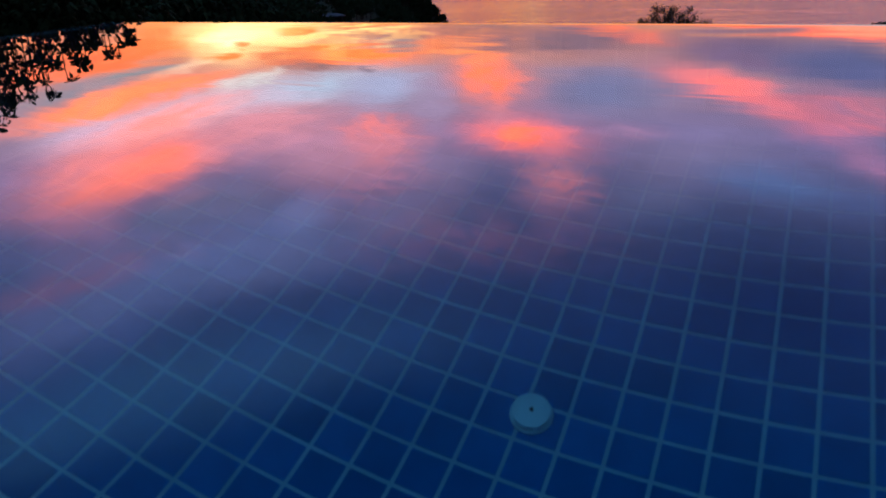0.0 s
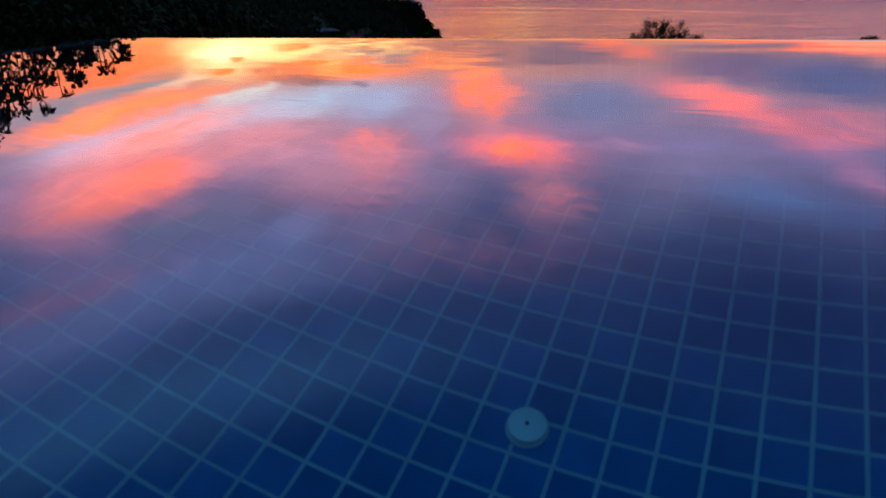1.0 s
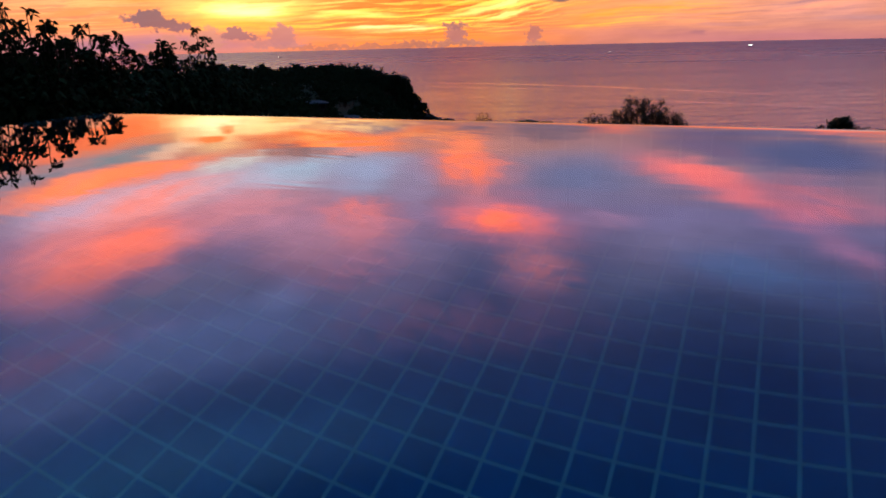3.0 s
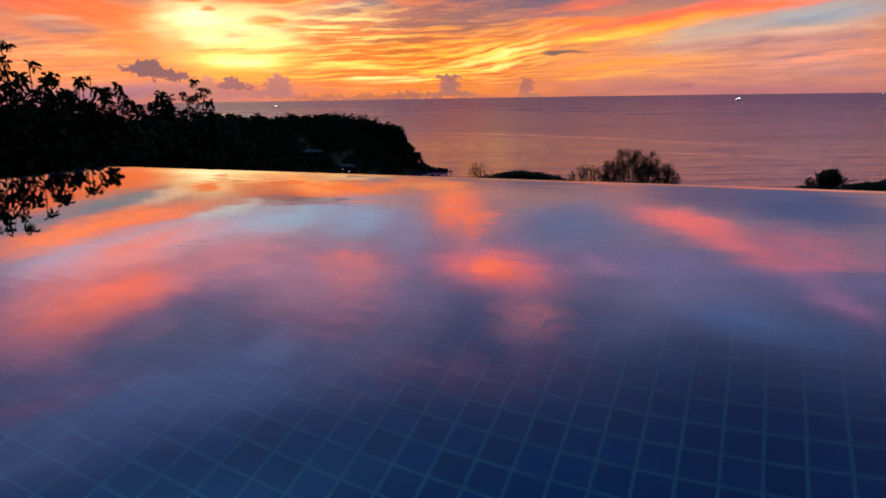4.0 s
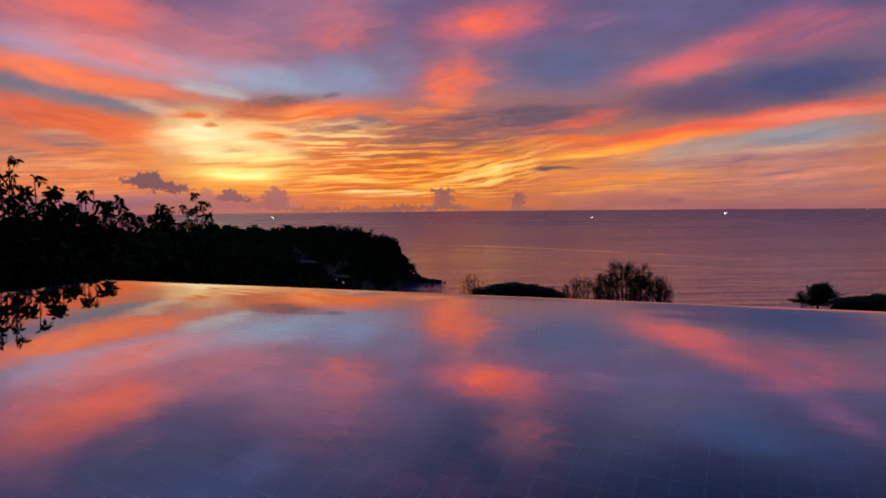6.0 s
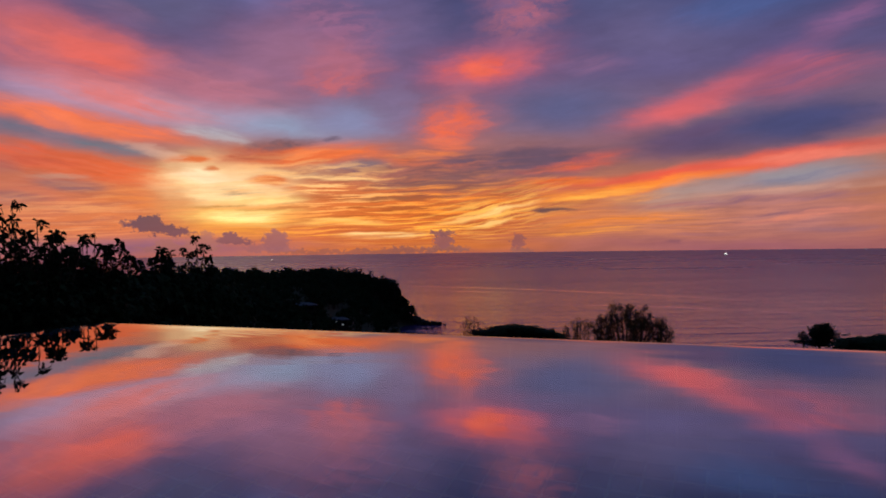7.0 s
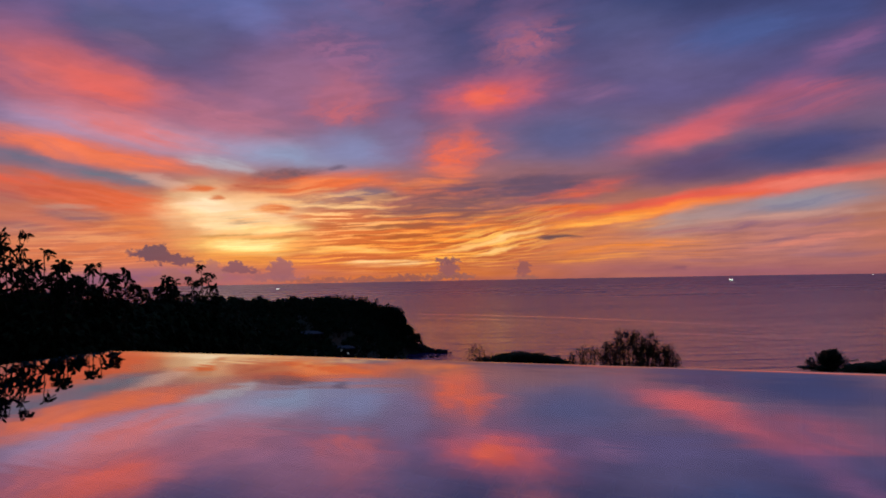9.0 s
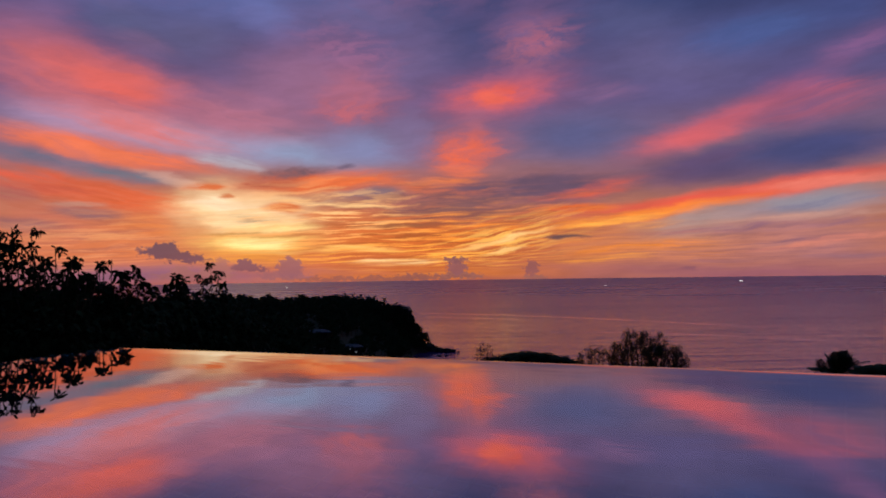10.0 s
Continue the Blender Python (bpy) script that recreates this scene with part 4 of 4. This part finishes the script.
def round_shrub(name, base, radius, top, label, count=1500, size=0.12, seed=5):
    rnd = random.Random(seed)
    root = new(name)
    root.location = base
    tagged(root, label, "shrub")
    wv, wf, lv, lf = [], [], [], []
    for _ in range(6):
        tip = Vector((rnd.uniform(-.6, .6) * radius, rnd.uniform(-.6, .6) * radius, top * .8))
        tube(wv, wf, [Vector((0, 0, -.2)), tip * .5, tip], [.08, .05, .02], 6)
    clump_crown(rnd, radius, top * .45, count, size, lv, lf, Vector((0, 0, top * .55)), 30, (-.2, .45), .1, (.4, .6))
    peak = max(v.z for v in lv)
    lv = [Vector((v.x, v.y, top * (1 - (1 - v.z / peak) ** 2.2) if v.z > 0 else v.z)) for v in lv]      # drawn up into a close rounded top
    part("trunk", mesh_of("trunk", wv, wf, M_BARK), M_BARK, root)
    part("crown", mesh_of("crown", lv, lf, M_LEAF), M_LEAF, root)
    return root


def palm(name, base, tall, frond, label, count=16, seed=2, rise=(-10, 70), droop=.45, wind=0.0):
    """A palm: ringed trunk and arching fronds of many leaflets."""
    rnd = random.Random(seed)
    root = new(name)
    root.location = base
    tagged(root, label, "palm tree")
    wv, wf = [], []
    lean = rnd.uniform(-.06, .06) * tall
    pts = [Vector((lean * t * t, 0, tall * t - .2 * (1 - t))) for t in np.linspace(0, 1, 9)]
    tube(wv, wf, pts, [frond * .06 * (1.25 - .5 * t) * (1.08 if k % 2 else 1) for k, t in enumerate(np.linspace(0, 1, 9))], 9)
    part("trunk", mesh_of("trunk", wv, wf, M_BARK), M_BARK, root)
    for k in range(count):
        fv, ff = [], []
        a = 2 * math.pi * (k + rnd.uniform(-.3, .3)) / count
        out = Vector((math.cos(a), math.sin(a), 0))
        lift = radians(rnd.uniform(*rise))
        ln = frond * rnd.uniform(.85, 1.1)
        rib = []
        for t in np.linspace(0, 1, 9):
            rib.append(pts[-1] + out * ln * t * math.cos(lift) * (1 + .15 * t) + Vector((ln * wind * t * t, 0, ln * (math.sin(lift) * t - droop * t * t * (1.1 - .5 * math.sin(lift))))))
        tube(fv, ff, rib, [frond * .012 * (1.1 - t) for t in np.linspace(0, 1, 9)], 4)
        side = out.cross(Vector((0, 0, 1)))
        for i in range(1, 27):
            t = i / 27
            j = min(int(t * 8), 7)
            p = rib[j].lerp(rib[j + 1], t * 8 - j)
            d = (rib[j + 1] - rib[j]).normalized()
            for s in (-1, 1):
                w = (side * s + d * .7 + Vector((0, 0, rnd.uniform(-.25, .2)))).normalized()
                leaf(fv, ff, p, w, d, ln * .34 * math.sin(math.pi * (.15 + .8 * t)) * rnd.uniform(.85, 1.1), ln * .03, .3)
        part("frond", mesh_of("frond", fv, ff, M_FROND), M_FROND, root)
    return root


def clearing(az, el, tall):
    """Where the slope meets the line of sight at that bearing and height: room for a house."""
    d = 240.0
    while d < 420:
        p = spot(az, d, 0)
        g = ground_height(p.x, p.y)
        if g > SEA + 1 and g + tall >= 0.36 + d * math.tan(radians(el)):
            return az, d, g
        d += 1.0
    return az, 380.0, ground_height(*spot(az, 380.0, 0).xy)


CLEARINGS = [clearing(-8.5, -4.1, 3.6), clearing(-5.9, -5.5, 3.0)]


def woods():
    """The wooded ridge and headland: crowns of leaf clumps on short trunks, as one mass."""
    rnd = random.Random(11)
    wv, wf, lv, lf = [], [], [], []
    pts = [(spot(a, r, 0), s) for a, r, c, s in RIDGE]
    lengths = [(b[0] - a[0]).length for a, b in zip(pts, pts[1:])]
    made = 0
    while made < 1250:
        k = rnd.choices(range(5), [lengths[0] * 1.4, lengths[1] * 1.3, lengths[2] * 1.2, lengths[3] * 3, lengths[4] * 3])[0]
        a, b = pts[k], pts[k + 1]
        t = rnd.random()
        c = a[0].lerp(b[0], t)
        s = a[1] + (b[1] - a[1]) * t
        n = (b[0] - a[0]).normalized().cross(Vector((0, 0, 1)))
        p = c + n * rnd.gauss(0.35, 0.55) * s + (b[0] - a[0]).normalized() * rnd.uniform(-3, 5)
        z = ground_height(p.x, p.y)
        if z < SEA + 1.5 or math.hypot(p.x, p.y) < 30:
            continue
        p.z = z
        bearing = math.degrees(math.atan2(p.x, p.y))
        if any(abs(bearing - az) < 0.7 and d - 30 < math.hypot(p.x, p.y) < d + 4 for az, d, _ in CLEARINGS):
            continue
        far = math.hypot(p.x, p.y)
        tall = rnd.uniform(3.2, 5.8) if far < 200 else rnd.uniform(3.8, 7.0)
        if t > .6 and k == 3 or k == 4:
            tall *= 0.75
        tube(wv, wf, [p - Vector((0, 0, .5)), p + Vector((0, 0, tall * .6))], [.22, .12], 5)
        clump_crown(rnd, tall * .5, tall * .42, 130, .34 if far < 150 else .5, lv, lf, p + Vector((0, 0, tall * .58)))
        made += 1
    root = new("woods")
    tagged(root, "dark dense trees covering the ridge and headland", "woods", kind="stuff")
    part("trunks", mesh_of("trunks", wv, wf, M_BARK), M_BARK, root)["kind"] = "stuff"
    part("crowns", mesh_of("crowns", lv, lf, M_FOREST), M_FOREST, root)["kind"] = "stuff"


build_pool()
build_inlet(0.1624, 1.4001)
woods()

# shrubs past the pool's far corner: shoots stand out over a dense dark body
def foot(az, dist):
    p = spot(az, dist, 0)
    p.z = ground_height(p.x, p.y)
    return p


def near_shrub(az, dist, tips, top, wide, label, seed, dense=1500, leaf_len=0.068):
    c = spot(az, dist, top - 0.75)
    f = foot(az, dist)
    leafy_shrub("leafy_shrub", f, [spot(a, dist + off, z) for a, off, z in tips], label, (c, (wide, wide, 0.78)), leaf_len, seed, dense)


near_shrub(-29.6, 7.1, [(-28.4, .0, .80), (-29.6, .1, .79), (-28.3, .2, .57), (-30.4, .0, .66), (-30.9, -.2, .88), (-31.7, -.2, .96), (-29.2, -.1, .5)], .27, .50, "dark leafy shrub with tall arching shoots", 21)
near_shrub(-26.7, 6.8, [(-27.0, .0, .62), (-27.7, .1, .48), (-26.0, .0, .52), (-25.5, .1, .53), (-28.3, .1, .46), (-26.6, .2, .42)], .28, .42, "dark leafy shrub with drooping shoot tips", 22)
near_shrub(-23.9, 7.2, [(-24.2, .0, .50), (-23.4, .1, .53), (-22.85, .0, .42), (-24.9, .1, .42), (-23.9, .2, .44), (-22.6, .1, .34)], .29, .36, "dark leafy shrub beyond the pool corner", 23)
near_shrub(-33.0, 6.9, [(-32.4, .0, .98), (-34.0, .1, 1.05), (-33.2, .1, .86), (-35.0, .0, .95)], .30, .55, "dark leafy shrub with tall arching shoots", 24)
near_shrub(-21.0, 11.5, [(-21.55, .0, .51), (-20.6, .2, .22)], .12, .85, "dark shrub with one tall leafy shoot", 25, 1100, .10)
near_shrub(-18.6, 12.0, [(-18.9, .0, .40), (-18.2, .1, .34), (-19.4, .1, .25)], .12, .85, "dark shrub with leafy sprigs", 26, 1100, .10)
near_shrub(-16.2, 12.5, [(-16.45, .0, .58), (-17.0, .1, .32), (-15.6, .0, .25)], .10, .85, "dark shrub with a tall bare-stemmed sprig", 27, 1100, .09)
near_shrub(-25.0, 10.5, [(-25.5, .0, .3), (-24, .0, .3)], .2, 1.1, "dark leafy shrub on the slope", 28, 1100, .10)
near_shrub(-29.5, 9.0, [(-29.5, .0, .4), (-31, .0, .4)], .3, 1.1, "dark leafy shrub on the slope", 29, 1100, .10)

# plants standing up from the slope in front of the sea
def rise(az, dist, el):
    return 0.36 + dist * math.tan(radians(el))


D = 40.0
fan_tree("fan_tree", foot(16.3, D), [spot(a, D + o, rise(a, D, e)) for a, o, e in (
    (13.8, .0, -6.2), (14.2, .4, -5.75), (14.6, -.3, -5.35), (15.0, .5, -5.3), (15.35, .2, -4.9), (15.85, -.2, -4.8), (16.2, .6, -5.1), (16.5, .0, -4.95), (16.9, -.5, -5.2),
    (17.1, .3, -5.05), (17.5, .0, -5.0), (17.85, .3, -5.35), (14.1, .8, -6.4), (15.5, .9, -5.9), (16.6, -.9, -5.8), (17.5, .8, -5.9), (14.9, -.8, -6.0), (18.0, .2, -6.1))],
    "dark bushy tree with stems fanning upwards", seed=31, fine=36, loose=.38)
fan_tree("fan_tree", foot(18.5, D), [spot(a, D + o, rise(a, D, e)) for a, o, e in (
    (18.1, .0, -6.0), (18.5, .3, -5.85), (18.75, -.2, -5.8), (19.1, .1, -6.1), (19.3, -.3, -6.5), (18.7, .5, -6.3))], "small dark bushy tree", seed=32, fine=30, loose=.5)
fan_tree("fan_tree", foot(12.8, D), [spot(a, D + o, rise(a, D, e)) for a, o, e in (
    (12.3, .1, -6.1), (12.5, .0, -5.95), (12.8, .3, -6.15), (13.1, -.3, -6.1), (13.4, .2, -6.35), (11.8, .2, -6.45), (11.7, .1, -6.7))], "small airy dark tree", seed=33, fine=18, stout=.6, loose=.5)
fan_tree("fan_tree", foot(4.4, D), [spot(a, D + o, rise(a, D, e)) for a, o, e in (
    (3.75, .0, -5.75), (4.05, .2, -5.55), (4.35, -.2, -5.6), (4.65, .1, -5.55), (4.9, .0, -5.9), (5.4, .2, -6.35), (4.2, .3, -6.0), (4.6, .2, -6.1))], "thin sapling with sparse leaves", seed=34, fine=4, stout=.2, loose=.55)
for az, el, w, sd in ((5.6, -6.55, 1.0, 41), (6.5, -6.32, 1.3, 42), (7.4, -6.2, 1.3, 43), (8.1, -6.1, 1.3, 40), (9.0, -6.25, 1.3, 44), (9.9, -6.42, 1.1, 48), (10.6, -6.7, .9, 49)):
    f = foot(az, 44)
    round_shrub("round_shrub", f, w, rise(az, 44, el) - f.z, "dense dark rounded shrub", 6000, .13, sd)
for az, el, w, sd in ((32.2, -6.45, 1.0, 45), (31.2, -6.7, .9, 46), (33.6, -6.3, 1.1, 47), (31.7, -6.6, .9, 50)):
    f = foot(az, 40)
    round_shrub("round_shrub", f, w, rise(az, 40, el) - f.z, "dark leafy shrub on the slope", 6000, .11, sd)
f = foot(29.5, 42)
palm("palm_tree", f, rise(29.5, 42, -7.25) - f.z, 1.5, "dark palm with arching feathery fronds bent by the wind", 38, 51, (20, 88), .4, .18)
f = foot(28.0, 42)
palm("palm_tree", f, rise(28.0, 42, -7.15) - f.z, 0.9, "small dark palm beside a larger one", 14, 52, (10, 80), .3, .15)

# palms along the crest of the headland
for k, (az, el) in enumerate(((-6.9, -1.62), (-6.3, -1.5), (-5.8, -1.55), (-5.2, -1.6), (-4.6, -1.62), (-4.1, -1.75), (-3.3, -1.9), (-2.4, -2.25), (-1.9, -2.45), (-1.5, -2.6), (-9.6, -1.55), (-12.0, -1.45))):
    dist = 425 if az > -8 else 340
    f = foot(az, dist)
    top = rise(az, dist, el)
    palm("palm_tree", f, max(top - f.z - 1.0, 3.0), 3.1, "distant dark palm on the headland crest", 10, 60 + k, (-5, 75))


# rocks at the foot of the headland
def rock(p, size, seed):
    bm = bmesh.new()
    bmesh.ops.create_icosphere(bm, subdivisions=3, radius=1.0)
    for v in bm.verts:
        n = noise.noise(v.co * 1.3 + Vector((seed, 0, 0))) * .5 + noise.noise(v.co * 3.5 + Vector((0, seed, 0))) * .22
        v.co = v.co * (1 + n)
        v.co = Vector((v.co.x * size[0], v.co.y * size[1], v.co.z * size[2]))
    ob = new("rock", from_bm("rock", bm, M_ROCK))
    ob.location = p
    tagged(ob, "dark sea-worn rock at the foot of the headland", "rock", "rocks at the shore")


for k, (az, dist, sx, sz) in enumerate(((0.4, 430, 3.0, 3.2), (0.8, 428, 2.6, 2.2), (1.1, 427, 2.2, 1.7), (1.5, 426, 2.4, 1.9), (1.9, 426, 2.0, 1.5), (2.35, 426, 1.0, .4), (0.9, 405, 1.3, .5), (1.4, 404, .9, .4), (0.0, 431, 3.0, 4.0))):
    rock(spot(az, dist, SEA + sz * .2), (sx, sx * .8, sz), k * 3.7 + 1)


# houses on the slope of the headland
def house(az, dist, z, wide, deep, tall, label, lamps=()):
    root = new("house")
    root.location = spot(az, dist, z)
    root.rotation_euler = (0, 0, radians(-az + 8))
    tagged(root, label, "house")
    bm = bmesh.new()
    box(bm, -wide / 2, wide / 2, -deep / 2, deep / 2, -8, tall)
    part("wall", bm, M_WALL, root)
    e, r = .7, .8
    v = [(-wide / 2 - e, -deep / 2 - e, tall), (wide / 2 + e, -deep / 2 - e, tall), (wide / 2 + e, deep / 2 + e, tall), (-wide / 2 - e, deep / 2 + e, tall),
         (-wide / 4, 0, tall + r), (wide / 4, 0, tall + r)]
    low = [(x, y, q - .2) for x, y, q in v[:4]]
    part("roof", mesh_of("roof", v + low, [(0, 1, 5, 4), (1, 2, 5), (2, 3, 4, 5), (3, 0, 4), (9, 8, 7, 6), (0, 6, 7, 1), (1, 7, 8, 2), (2, 8, 9, 3), (3, 9, 6, 0)], M_ROOF), M_ROOF, root, "low blue-grey hipped roof")
    for k in range(3):
        x = (k - 1) * wide * .3
        bm = bmesh.new()
        box(bm, x - .7, x + .7, -deep / 2 - .06, -deep / 2 - .003, .8, tall - .5)
        part("window", bm, M_GLASS, root)
    for x, q in lamps:
        bm = bmesh.new()
        bmesh.ops.create_icosphere(bm, subdivisions=2, radius=.28)
        bmesh.ops.translate(bm, verts=bm.verts, vec=(x, -deep / 2 - .4, q))
        part("lamp", bm, M_HOUSELIGHT, root, "small lit white lamp")


house(*CLEARINGS[0], 8, 6, 2.6, "house with a pale blue-grey roof among dark trees")
house(*CLEARINGS[1], 7, 6, 3.0, "dim house with small lit lamps among dark trees", ((-1, 2.2), (1.4, 1.2), (-9, .5)))


# ---------------------------------------------------------------- boats
def boat(az, el, size, label):
    dist = (0.36 - SEA) / math.tan(radians(-el))
    root = new("fishing_boat")
    root.location = spot(az, dist, SEA)
    root.rotation_euler = (0, 0, radians(-az))
    tagged(root, label, "boat")
    s = size
    v = []
    for z, w in ((-.1, .6), (.12, 1.0)):
        v += [(-.5 * s, -.11 * s * w, z * s), (.3 * s, -.11 * s * w, z * s), (.55 * s * w, 0, (z + (.05 if z > 0 else 0)) * s), (.3 * s, .11 * s * w, z * s), (-.5 * s, .11 * s * w, z * s)]
    f = [(k, (k + 1) % 5, 5 + (k + 1) % 5, 5 + k) for k in range(5)] + [(5, 6, 7, 8, 9), (4, 3, 2, 1, 0)]
    part("hull", mesh_of("hull", v, f, M_HULL), M_HULL, root)
    bm = bmesh.new()
    box(bm, -.35 * s, -.05 * s, -.07 * s, .07 * s, .12 * s, .3 * s, .01 * s)
    part("cabin", bm, M_WALL, root)
    for k in range(3):
        bm = bmesh.new()
        bmesh.ops.create_icosphere(bm, subdivisions=2, radius=.075 * s)
        bmesh.ops.translate(bm, verts=bm.verts, vec=((-.3 + .3 * k) * s, -.1 * s, .36 * s))
        part("lamp", bm, M_BOATLIGHT, root, "bright white working lamp")
    wv, wf = [], []
    tube(wv, wf, [(0, 0, .1 * s), (0, 0, .55 * s)], [.012 * s, .006 * s], 6)
    part("mast", mesh_of("mast", wv, wf, M_HULL), M_HULL, root)


boat(23.3, -.93, 14, "fishing boat far out with bright white lamps")
boat(13.75, -1.16, 6, "small boat far out with a faint lamp")
boat(-10.75, -.97, 11, "fishing boat far out with white lamps")
boat(25.94, -.58, 6, "tiny lit boat near the horizon")
boat(32.2, -.60, 6, "tiny lit boat near the horizon")
